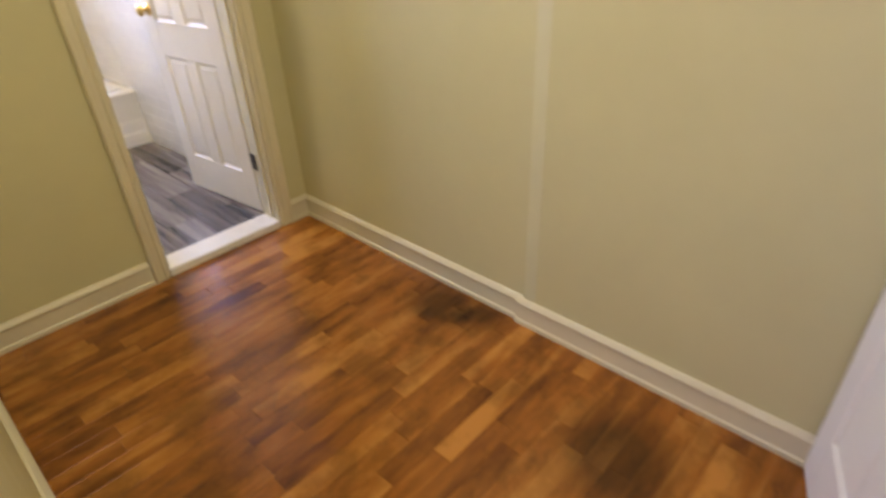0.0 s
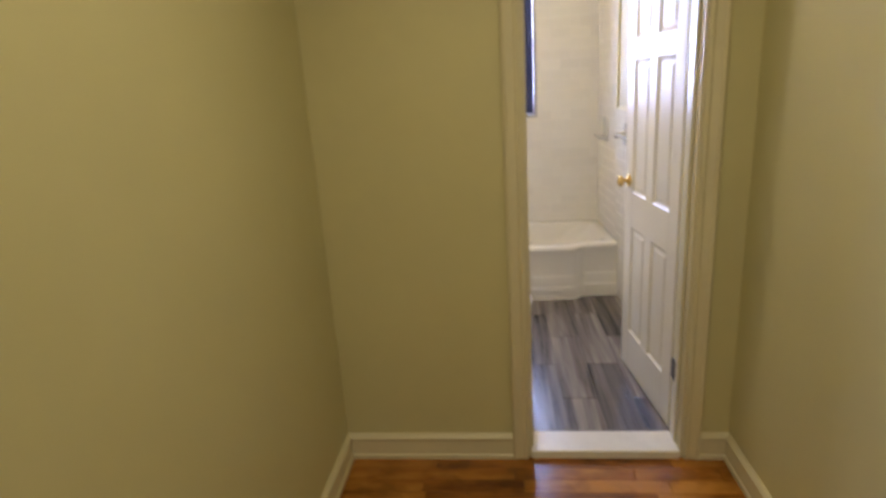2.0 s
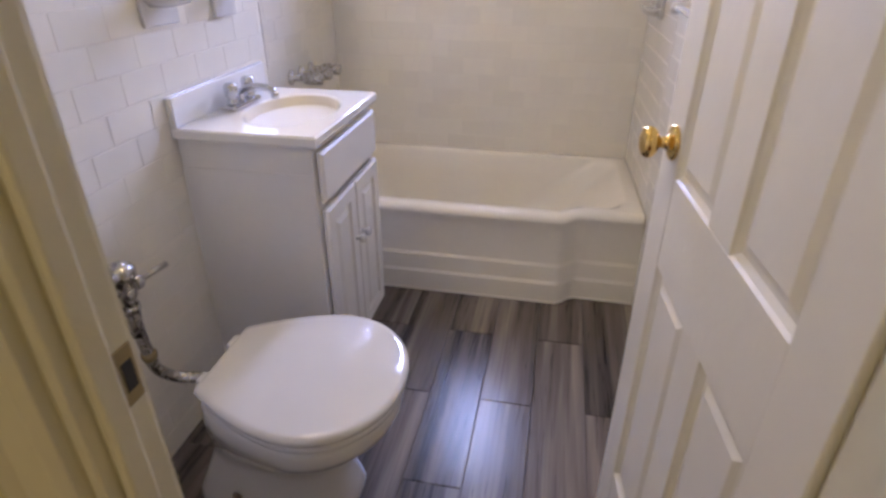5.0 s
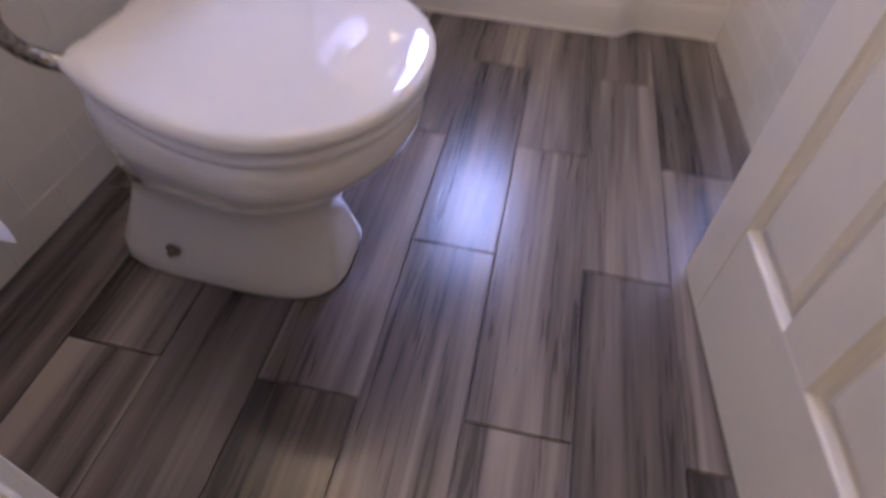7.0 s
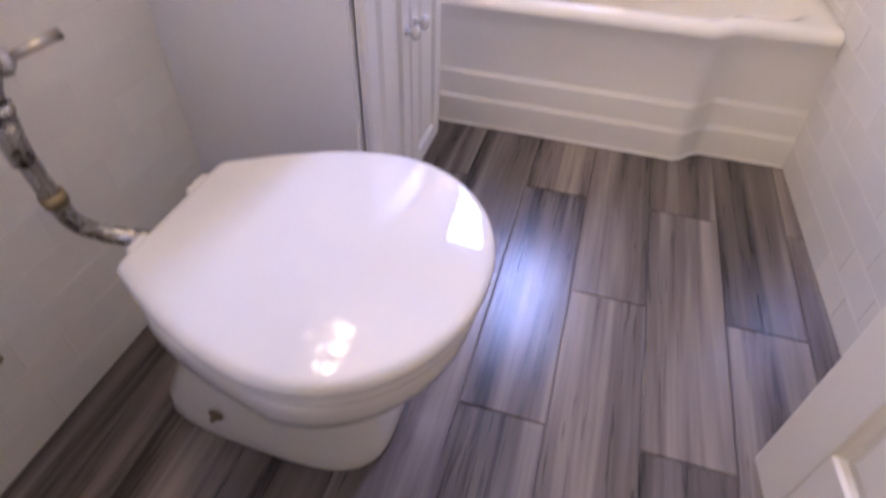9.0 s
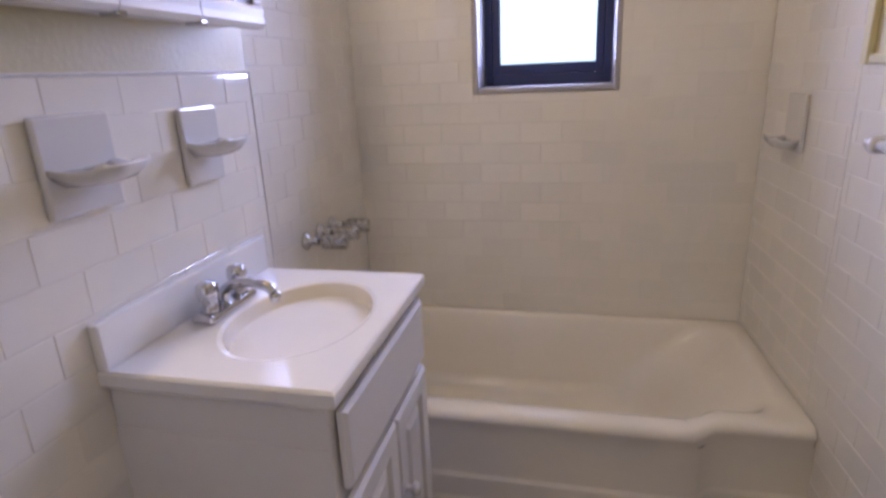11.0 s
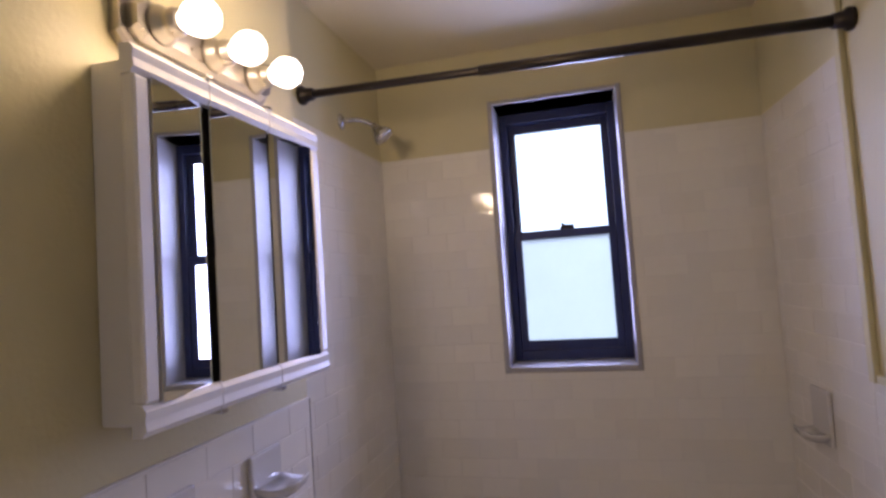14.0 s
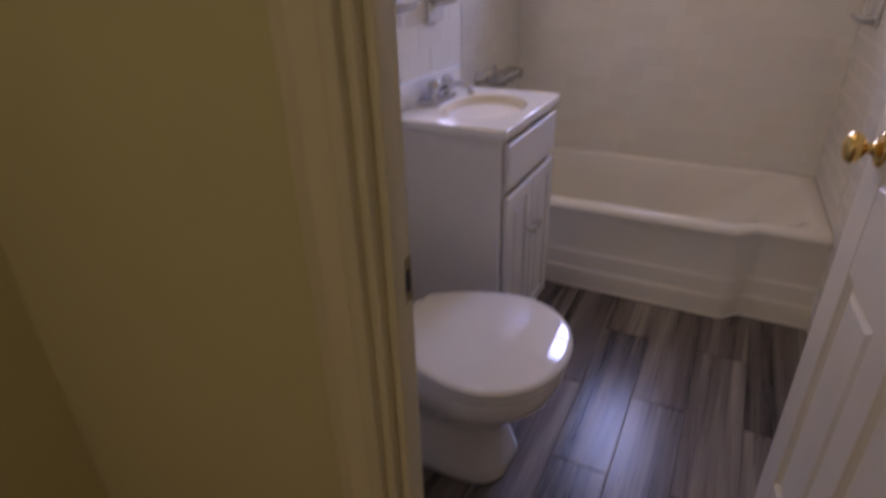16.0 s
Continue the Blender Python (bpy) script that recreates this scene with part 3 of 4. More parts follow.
sp = thing("tub_spout", "chrome tub spout on the tiled alcove wall", "spout")
part("spout_body", loft(spout_sections), DULL_CHROME, sp)
shower = thing("shower", "chrome shower head on a bent arm", "shower")
part("flange", lathe([(0, 0), (0.030, 0.0), (0.029, 0.004), (0.016, 0.012), (0.0, 0.012)], 22, "x"), CHROME, shower, m=pose(XA + 0.001, 2.10, 2.285))
part("arm", tube(curve_points([(0.005, 2.10, 2.285), (0.06, 2.105, 2.285), (0.10, 2.115, 2.272), (0.125, 2.12, 2.250)], 6), 0.0095), CHROME, shower)
part("head", lathe([(0.0, 0.0), (0.012, 0.0), (0.014, 0.014), (0.018, 0.024), (0.034, 0.046), (0.038, 0.056), (0.038, 0.066), (0.034, 0.069), (0.0, 0.067)], 28), DULL_CHROME, shower, m=Matrix.Translation((0.118, 2.118, 2.262)) @ pose(0, 0, 0, 0, 140, 8))
rod = thing("shower_rod", "dark bronze shower curtain rod across the tub", "curtain rod")
part("rod_pipe", tube([(XA + 0.01, 1.80, 2.292), (0.77, 1.80, 2.277), (1.53, 1.80, 2.262)], 0.0125), BRONZE, rod)
part("rod_sleeve", tube([(0.58, 1.80, 2.2808), (1.05, 1.80, 2.2715), (1.50, 1.80, 2.2626)], 0.0155), BRONZE, rod)
for x, z, d in ((XA + 0.0015, 2.292, 1), (1.5365, 2.262, -1)):
    part("rod_end", lathe([(0, 0), (0.030, 0.0), (0.030, 0.012 * d), (0.022, 0.020 * d), (0.019, 0.045 * d), (0.0, 0.045 * d)], 20, "x"), BRONZE, rod, m=pose(x, 1.80, z))

# ---- soap dishes and towel bar ----


def soap_dish(name, m, label, w=0.13, h=0.135, reach=0.075, tray_z=0.035):
    """Ceramic dish: back plate in the local xz plane, tray along local -y."""
    ob = thing(name, label, "soap dish", m, "ceramic wall fittings")
    part("back_plate", boxes((-w / 2, w / 2, -0.012, 0, 0, h), bevel=0.005), PORCELAIN, ob)
    rings = []
    for u, drop in ((0.0, 0.0), (0.45, 0.004), (0.8, 0.002), (1.0, -0.008)):
        y = -0.011 - reach * u
        ww = w * 0.46 * (1 - 0.25 * u * u)
        zc = tray_z - drop
        rings.append([(-ww, y, zc + 0.006), (-ww * 0.7, y, zc + 0.001), (0, y, zc - 0.001), (ww * 0.7, y, zc + 0.001), (ww, y, zc + 0.006), (ww, y, zc - 0.004), (ww * 0.6, y, zc - 0.014 - 0.012 * (1 - u)), (0, y, zc - 0.016 - 0.014 * (1 - u)), (-ww * 0.6, y, zc - 0.014 - 0.012 * (1 - u)), (-ww, y, zc - 0.004)])
    part("tray", loft(rings), PORCELAIN, ob)
    return ob


soap_dish("soap_dish", pose(XL + 0.007, 1.022, 1.175, 0, 0, 90), "white ceramic soap dish on the tile above the basin", 0.145, 0.155, 0.085, 0.072)
soap_dish("toothbrush_holder", pose(XL + 0.007, 1.330, 1.165, 0, 0, 90), "white ceramic toothbrush holder on the tile", 0.12, 0.155, 0.080, 0.082)
soap_dish("tub_soap_dish", WT @ pose(-2.20, -0.007, 1.095), "white ceramic soap dish on the tub wall", 0.13, 0.17, 0.065, 0.035)

bar = thing("towel_bar", "white towel bar on ceramic wall posts", "towel bar", WT)
for u in (-1.645, -1.08):
    part("bar_post", boxes((u - 0.030, u + 0.030, -0.016, -0.006, 1.12, 1.26), bevel=0.004), PORCELAIN, bar)
    part("bar_socket", lathe([(0.0, 0.0), (0.030, 0.0), (0.026, 0.012), (0.019, 0.030), (0.019, 0.058), (0.014, 0.066), (0.0, 0.067)], 18, "y"), PORCELAIN, bar, m=pose(u, -0.013, 1.185, 0, 0, 180))
part("bar_rod", tube([(-1.665, -0.062, 1.185), (-1.06, -0.062, 1.185)], 0.0125), PORCELAIN, bar)
part("bar_cap", lathe([(0.0, -0.012), (0.014, -0.011), (0.0145, 0.0), (0.0, 0.001)], 16, "x"), NICKEL, bar, m=pose(-1.664, -0.062, 1.185))

# ---- vanity ----
VX0, VX1, VY0, VY1, VZ = XL + 0.006, 0.530, 0.968, 1.501, 0.915
van = thing("vanity_cabinet", "white raised-panel vanity cabinet with two doors", "vanity")
cx1 = VX1 - 0.022
part("body", boxes((VX0, cx1, VY0 + 0.015, VY1 - 0.015, 0.075, VZ - 0.032), bevel=0.003), CABINET_WHITE, van)
part("toe_kick", boxes((VX0, cx1 - 0.05, VY0 + 0.017, VY1 - 0.017, 0.0, 0.076)), CABINET_WHITE, van)
part("side_panel", boxes((VX0, cx1 - 0.001, VY0 + 0.013, VY0 + 0.0165, 0.0, 0.80)), CABINET_WHITE, van)


def raised_front(name, y0, y1, z0, z1, parent, panel):
    x = cx1 + 0.0055
    rings = [[(x, y0, z0), (x, y1, z0), (x, y1, z1), (x, y0, z1)]]
    steps = [(0.0, 0.010), (0.007, 0.017)]
    if panel:
        steps += [(0.048, 0.017), (0.055, 0.008), (0.062, 0.008), (0.080, 0.016)]
    for d, h in steps:
        rings.append([(x + h, y0 + d, z0 + d), (x + h, y1 - d, z0 + d), (x + h, y1 - d, z1 - d), (x + h, y0 + d, z1 - d)])
    return part(name, loft(rings, smooth=False), CABINET_WHITE, parent)


raised_front("false_drawer", VY0 + 0.032, VY1 - 0.032, 0.715, 0.862, van, False)
vm = (VY0 + VY1) / 2
for i, (y0, y1) in enumerate(((VY0 + 0.032, vm - 0.002), (vm + 0.002, VY1 - 0.032))):
    d = raised_front("door", y0, y1, 0.105, 0.690, van, True)
    ky = y1 - 0.026 if i == 0 else y0 + 0.026
    part("knob", lathe([(0.0, 0.0), (0.009, 0.0), (0.006, 0.006), (0.006, 0.012), (0.014, 0.018), (0.016, 0.024), (0.012, 0.030), (0.0, 0.032)], 18, "x"), PORCELAIN, d, "small white round knob", pose(cx1 + 0.022, ky, 0.50))
top = thing("washbasin", "white cultured-marble vanity top with an oval basin", "basin")
BC, BRX, BRY = (0.345, 1.238), 0.135, 0.185
N = 64


def rect_ring(x0, x1, y0, y1, z):
    pts = []
    for i in range(N):
        a = 2 * math.pi * i / N
        c, s = math.cos(a), math.sin(a)
        fx = ((x1 - BC[0]) if c > 0 else (BC[0] - x0)) / max(abs(c), 1e-6)
        fy = ((y1 - BC[1]) if s > 0 else (BC[1] - y0)) / max(abs(s), 1e-6)
        f = min(fx, fy)
        pts.append((BC[0] + f * c, BC[1] + f * s, z))
    for tx, ty in ((x0, y0), (x0, y1), (x1, y0), (x1, y1)):
        i = min(range(N), key=lambda q: (pts[q][0] - tx) ** 2 + (pts[q][1] - ty) ** 2)
        pts[i] = (tx, ty, z)
    return pts


def oval(k, z):
    return [(BC[0] + BRX * k * math.cos(2 * math.pi * i / N), BC[1] + BRY * k * math.sin(2 * math.pi * i / N), z) for i in range(N)]


part("slab", loft([rect_ring(VX0, VX1 - 0.004, VY0 + 0.004, VY1 - 0.004, VZ - 0.032), rect_ring(VX0, VX1, VY0, VY1, VZ - 0.026), rect_ring(VX0, VX1, VY0, VY1, VZ - 0.005), rect_ring(VX0, VX1 - 0.005, VY0 + 0.005, VY1 - 0.005, VZ), oval(1.06, VZ), oval(1.0, VZ - 0.004)], close_first=False, close_last=False, smooth=False), MARBLE_TOP, top)
part("bowl", loft([oval(1.0, VZ - 0.004), oval(0.96, VZ - 0.02), oval(0.86, VZ - 0.07), oval(0.66, VZ - 0.115), oval(0.36, VZ - 0.135), oval(0.12, VZ - 0.138)], close_first=False), BASIN, top, "bone-coloured oval bowl")
part("basin_drain", lathe([(0.0, 0), (0.020, 0.0), (0.023, 0.002), (0.024, -0.003)], 20), CHROME, top, m=pose(BC[0], BC[1], VZ - 0.136))
part("backsplash", boxes((VX0, VX0 + 0.020, VY0, VY1, VZ - 0.001, VZ + 0.085), bevel=0.005), MARBLE_TOP, top)
fau = thing("basin_faucet", "chrome centre-set basin faucet with two handles", "faucet")
FX, FY = XL + 0.075, 1.238
part("base_plate", boxes((FX - 0.026, FX + 0.026, FY - 0.082, FY + 0.082, VZ + 0.0005, VZ + 0.018), bevel=0.008), CHROME, fau)
for s in (-1, 1):
    part("handle", lathe([(0.0, 0.016), (0.019, 0.016), (0.017, 0.028), (0.012, 0.034), (0.018, 0.042), (0.021, 0.056), (0.020, 0.074), (0.014, 0.080), (0.0, 0.081)], 12), CHROME, fau, "faceted chrome handle", pose(FX, FY + s * 0.052, VZ))
part("spout", tube(curve_points([(FX, FY, VZ + 0.014), (FX + 0.004, FY, VZ + 0.045), (FX + 0.045, FY, VZ + 0.062), (FX + 0.095, FY, VZ + 0.058), (FX + 0.115, FY, VZ + 0.045)], 6), 0.0105), CHROME, fau)
part("aerator", lathe([(0.0, 0.0), (0.011, 0.0), (0.012, 0.016), (0.0, 0.016)], 16), CHROME, fau, m=pose(FX + 0.116, FY, VZ + 0.028))
part("lift_rod", tube([(FX - 0.014, FY, VZ + 0.016), (FX - 0.014, FY, VZ + 0.060)], 0.003, 8), CHROME, fau)

# ---- mirror cabinet ----
CX0, CX1, CY0, CY1, CZ0, CZ1 = XL, 0.182, 0.880, 1.482, 1.472, 2.068
med = thing("mirror_cabinet", "white three-door mirrored medicine cabinet", "medicine cabinet")
part("body", boxes((CX0, CX1, CY0 + 0.030, CY1 - 0.012, CZ0 + 0.008, CZ1 - 0.008), bevel=0.004), CABINET_WHITE, med)
thirds = [(CY0, 1.0615), (1.0645, 1.2605), (1.2635, CY1)]
for i, (y0, y1) in enumerate(thirds):
    hinge = Matrix.Translation((CX1 + 0.002, y1, 0)) @ pose(0, 0, 0, 0, 0, (0.8, 0, 0)[i])
    # black backs put the shade of the gaps between doors into colour
    d = part("mirror_door", boxes((0.0, 0.007, y0 - y1 + (0.006 if i == 0 else 0), -(0.006 if i == 2 else 0), CZ0 + 0.02, CZ1 - 0.02), bevel=0.001), CABINET_WHITE if i == 0 else BLACK, med, "mirrored cabinet door", hinge)
    fr = 0.034
    l, r = (fr if i == 0 else 0.003), (fr if i == 2 else 0.004)
    part("mirror_glass", boxes((0.0, 0.0025, y0 - y1 + l, -r, CZ0 + 0.045, CZ1 - 0.045)), MIRROR, d, "silvered mirror glass", Matrix.Translation((0.0165, (y0 - y1 + l - r) / 2, 0)) @ pose(0, 0, 0, 0, 0, (6.4, 0.5, -1.7)[i]) @ Matrix.Translation((0, -(y0 - y1 + l - r) / 2, 0)))
    for z0, z1 in ((CZ0, CZ0 + 0.048), (CZ1 - 0.048, CZ1)):
        rings = []
        for y in (y0 - y1, -0.0002):
            h = (z1 - z0)
            rings.append([(0.0, y, z0), (0.018, y, z0), (0.026, y, z0 + h * 0.2), (0.024, y, z0 + h * 0.5), (0.026, y, z0 + h * 0.8), (0.019, y, z1), (0.0, y, z1)])
        part("door_rail", loft(rings, smooth=False), CABINET_WHITE, d)
    if i == 0:
        part("door_stile", boxes((0.0, 0.025, y0 - y1, y0 - y1 + fr, CZ0 + 0.048, CZ1 - 0.048), bevel=0.005), CABINET_WHITE, d)
    if i == 2:
        part("door_stile", boxes((0.0, 0.025, -fr, 0, CZ0 + 0.048, CZ1 - 0.048), bevel=0.005), CABINET_WHITE, d)
for y in (thirds[0][1] + 0.0015, thirds[1][1] + 0.0015):
    for z in (CZ0 - 0.006, CZ1 - 0.002):
        part("hinge_clip", boxes((CX1 - 0.004, CX1 + 0.030, y - 0.010, y + 0.010, z, z + 0.008), bevel=0.002), CHROME, med)

# ---- vanity light ----
vl = thing("vanity_light", "brushed nickel light bar with three lit globe bulbs", "wall lamp")
LZ = BULBS[0][2]
for name, dep, half, y0, y1 in (("back_plate", 0.022, 0.056, 0.950, 1.393), ("raised_panel", 0.046, 0.040, 0.966, 1.376)):
    base = 0.0005 if name == "back_plate" else 0.0225
    rings = []
    for y, k in ((y0, 0.55), (y0 + 0.022, 1.0), (y1 - 0.022, 1.0), (y1, 0.55)):
        rings.append([(XL + base, y, LZ - half * k), (XL + dep * 0.7, y, LZ - half * k), (XL + dep, y, LZ - (half - 0.012) * k), (XL + dep, y, LZ + (half - 0.012) * k), (XL + dep * 0.7, y, LZ + half * k), (XL + base, y, LZ + half * k)])
    part(name, loft(rings, smooth=False), NICKEL, vl)
for bx, by, bz in BULBS:
    part("socket", lathe([(0.0, 0.0), (0.037, 0.0), (0.035, 0.008), (0.027, 0.020), (0.024, 0.026), (0.026, 0.030), (0.026, 0.036), (0.022, 0.039), (0.023, 0.047), (0.0, 0.047)], 26, "x"), NICKEL, vl, m=pose(XL + 0.046, by, bz))
    g = part("bulb", lathe([(0.0, 0.040), (0.014, 0.042), (0.018, 0.052), (0.027, 0.062), (0.034, 0.078), (0.034, 0.090), (0.027, 0.107), (0.015, 0.116), (0.0, 0.118)], 26, "x"), BULB_GLOW, vl, "lit globe bulb", pose(XL + 0.046, by, bz))
    g.visible_shadow = False

# ---- toilet ----
LY = 0.618  # middle line of the bowl


def egg(x0, x1, ry, z, back=1.0, n=48, power=2.4, front=2.0):
    """Outline with a round front at x1; back narrows the end at x0, the powers square it off."""
    xm = x0 + (x1 - x0) * 0.60
    pts = []
    for i in range(n):
        a = 2 * math.pi * i / n
        c, s = math.cos(a), math.sin(a)
        p = power if c < 0 else front
        rx = (x1 - xm) if c > 0 else (xm - x0)
        k = (abs(c) ** p + abs(s) ** p) ** (-1 / p)
        squeeze = 1.0 - (1.0 - back) * max(-k * c, 0.0) ** 1.05
        pts.append((xm + rx * k * c, LY + ry * k * s * squeeze, z))
    return pts


def lid_ring(inset, z, front=0.852, back=0.370, half=0.234, tail=0.134, n=40):
    """Outline of seat and lid: straight back edge, sides that swell to a round front."""
    xm = 0.645
    x0, x1, h, tl = back + inset, front - inset, half - inset, tail - inset
    side = []
    for k in range(n + 1):
        a = math.pi / 2 * k / n
        side.append((xm + (x1 - xm) * math.cos(a), h * math.sin(a) ** 0.96))
    for k in range(1, 19):
        u = k / 18
        side.append((xm - (xm - x0 - 0.012) * u, tl + (h - tl) * (1 - u ** 1.75)))
    side += [(x0 + 0.004, tl - 0.004), (x0, tl - 0.014), (x0, tl * 0.5)]
    pts = [(x, LY + y, z) for x, y in side] + [(x, LY - y, z) for x, y in side[:0:-1]]
    return pts


toilet = thing("toilet", "white floor-mounted toilet with its lid closed", "toilet")
part("bowl", loft([egg(0.262, 0.706, 0.129, 0.000, 0.9, power=5, front=3.2), egg(0.260, 0.709, 0.131, 0.010, 0.9, power=5, front=3.2), egg(0.266, 0.700, 0.125, 0.040, 0.9, power=5, front=3.0), egg(0.290, 0.686, 0.110, 0.100, 0.9, power=4, front=2.7), egg(0.308, 0.680, 0.101, 0.150, 0.9, power=3.5, front=2.4), egg(0.317, 0.699, 0.105, 0.187, 0.88, power=3.2), egg(0.316, 0.725, 0.136, 0.219, 0.85, power=3), egg(0.318, 0.771, 0.168, 0.265, 0.8, power=3), egg(0.327, 0.806, 0.202, 0.310, 0.75, power=3), egg(0.334, 0.820, 0.214, 0.328, 0.72, power=3.2), egg(0.336, 0.824, 0.217, 0.337, 0.72, power=3.3), egg(0.337, 0.832, 0.222, 0.343, 0.7, power=3.5), egg(0.341, 0.837, 0.226, 0.363, 0.7, power=3.5), egg(0.346, 0.838, 0.227, 0.388, 0.7, power=3.5), egg(0.352, 0.834, 0.223, 0.401, 0.7, power=3.5)]), PORCELAIN, toilet)
part("seat", loft([lid_ring(0.014, 0.4015), lid_ring(0.008, 0.4065), lid_ring(0.006, 0.4130), lid_ring(0.008, 0.4205), lid_ring(0.014, 0.4245)]), LID_PLASTIC, toilet)
part("lid", loft([lid_ring(0.008, 0.4275), lid_ring(0.002, 0.4315), lid_ring(0.0, 0.4380), lid_ring(0.002, 0.4450), lid_ring(0.007, 0.4500), lid_ring(0.014, 0.4522), lid_ring(0.022, 0.4530)] + [[(0.63 + (x - 0.63) * k, LY + (y - LY) * k, 0.4530 + 0.0115 * (1 - k * k)) for x, y, z in lid_ring(0.022, 0)] for k in (0.94, 0.85, 0.72, 0.58, 0.42, 0.26, 0.1)]), LID_PLASTIC, toilet)
for s in (-1, 1):
    part("lid_hinge", boxes((0.352, 0.392, LY + s * 0.070 - 0.022, LY + s * 0.075 + 0.022, 0.399, 0.440), bevel=0.006), LID_PLASTIC, toilet)
    part("bolt_stain", lathe([(0, 0), (0.015, 0.0), (0.013, 0.003), (0.006, 0.004), (0.005, 0.014), (0, 0.014)], 9, "y"), STAIN, toilet, "rusty bolt hole", pose(0.410, LY - 0.1175 if s < 0 else LY + 0.116, 0.074, 0, 0, 180 if s < 0 else 0))
fl = thing("flush_valve", "worn chrome flush valve and bent pipe on the wall", "flush valve")
VZ0 = 0.652
FV = 0.572
part("stop_body", lathe([(0.0, 0.0), (0.034, 0.0), (0.033, 0.008), (0.018, 0.014), (0.017, 0.035), (0.027, 0.040), (0.027, 0.062), (0.020, 0.066), (0.020, 0.080)], 22, "x"), DULL_CHROME, fl, m=pose(XL + 0.0065, FV - 0.16, VZ0 - 0.03))
part("stop_cap", lathe([(0.0, -0.045), (0.021, -0.044), (0.024, -0.036), (0.024, 0.020), (0.018, 0.026), (0.0, 0.027)], 20, "y"), DULL_CHROME, fl, m=pose(XL + 0.075, FV - 0.165, VZ0 - 0.03))
part("supply_pipe", tube([(XL + 0.075, FV - 0.15, VZ0 - 0.03), (XL + 0.085, FV - 0.03, VZ0)], 0.0155), DULL_CHROME, fl)
for k in (0.35, 0.62):
    part("coupling", lathe([(0.0, -0.012), (0.023, -0.012), (0.025, -0.006), (0.025, 0.006), (0.023, 0.012), (0.0, 0.012)], 8, "y"), NICKEL, fl, m=pose(XL + 0.075 + 0.01 * k, FV - 0.15 + 0.12 * k, VZ0 - 0.03 + 0.03 * k))
part("valve_body", lathe([(0.0, -0.055), (0.020, -0.055), (0.022, -0.030), (0.027, -0.020), (0.030, 0.0), (0.030, 0.030), (0.036, 0.034), (0.036, 0.050), (0.030, 0.058), (0.014, 0.066), (0.0, 0.067)], 24), DULL_CHROME, fl, m=pose(XL + 0.088, FV, VZ0))
part("handle_socket", lathe([(0.0, 0.020), (0.017, 0.020), (0.019, 0.040), (0.013, 0.048), (0.0, 0.048)], 16, "y"), DULL_CHROME, fl, m=pose(XL + 0.088, FV, VZ0, 0, 0, -18))
part("handle", tube([(XL + 0.102, FV + 0.042, VZ0 + 0.001), (XL + 0.124, FV + 0.112, VZ0 + 0.010)], 0.0075, 12, [0.8, 1.1]), NICKEL, fl, "worn nickel lever")
part("flush_pipe", tube(curve_points([(XL + 0.088, FV, VZ0 - 0.05), (XL + 0.090, FV + 0.002, 0.54), (XL + 0.094, FV + 0.006, 0.46), (XL + 0.100, FV + 0.014, 0.40), (XL + 0.126, FV + 0.040, 0.358), (XL + 0.175, FV + 0.060, 0.345), (XL + 0.245, FV + 0.064, 0.342)], 7), 0.0148), DULL_CHROME, fl)
part("vacuum_sleeve", lathe([(0.0, -0.135), (0.0165, -0.135), (0.0175, -0.10), (0.0205, -0.070), (0.0205, -0.060), (0.0235, -0.058), (0.0235, -0.046), (0.0, -0.046)], 20), DULL_CHROME, fl, m=pose(XL + 0.089, FV + 0.001, VZ0))
part("pipe_nut", lathe([(0.0, -0.011), (0.0185, -0.011), (0.020, 0.0), (0.0185, 0.011), (0.0, 0.011)], 8), OLD_BRASS, fl, "tarnished brass nut", pose(XL + 0.095, FV + 0.007, 0.45))

stub = thing("pipe_stub", "short bent brass pipe stub low on the tile", "pipe")
part("stub_pipe", tube(curve_points([(XL + 0.0065, 0.395, 0.262), (XL + 0.022, 0.397, 0.262), (XL + 0.032, 0.404, 0.254), (XL + 0.034, 0.412, 0.240)], 5), 0.0065, 12), OLD_BRASS, stub)
part("stub_collar", lathe([(0.0, 0.0), (0.013, 0.0), (0.012, 0.004), (0.007, 0.006), (0.0, 0.006)], 16, "x"), OLD_BRASS, stub, m=pose(XL + 0.0062, 0.395, 0.262))

# ---- toilet paper ----
roll = thing("toilet_paper", "white toilet paper roll with a loose torn end", "toilet paper")
RX, RY, RZ, RR = 0.512, 0.110, 0.622, 0.067
bm = lathe([(0.020, -0.055), (RR - 0.004, -0.055), (RR, -0.051), (RR, 0.051), (RR - 0.004, 0.055), (0.020, 0.055), (0.020, -0.055)], 36, "x")
part("roll", bm, PAPER, roll, m=pose(RX, RY, RZ))
part("core", lathe([(0.0205, -0.054), (0.0205, 0.0545), (0.0185, 0.0545), (0.0185, -0.054)], 24, "x"), CARDBOARD, roll, "dark cardboard core", pose(RX, RY, RZ))
bm = bmesh.new()
prev = None
for k in range(13):
    u = k / 12
    y = RY + RR * 0.82 + 0.030 * u
    z = RZ + RR * 0.58 - 0.19 * u - 0.02 * u * u
    w0, w1 = RX - 0.054, RX + 0.054 - 0.095 * max(u - 0.45, 0) / 0.55 * 0.2
    row = [bm.verts.new((w0 + 0.09 * max(u - 0.5, 0), y, z)), bm.verts.new((w1, y + 0.004 * math.sin(9 * u), z))]
    if prev:
        bm.faces.new((prev[0], prev[1], row[1], row[0]))
    prev = row
bmesh.ops.solidify(bm, geom=list(bm.faces), thickness=0.0012)
part("paper_tail", finish(bm, True), PAPER, roll)
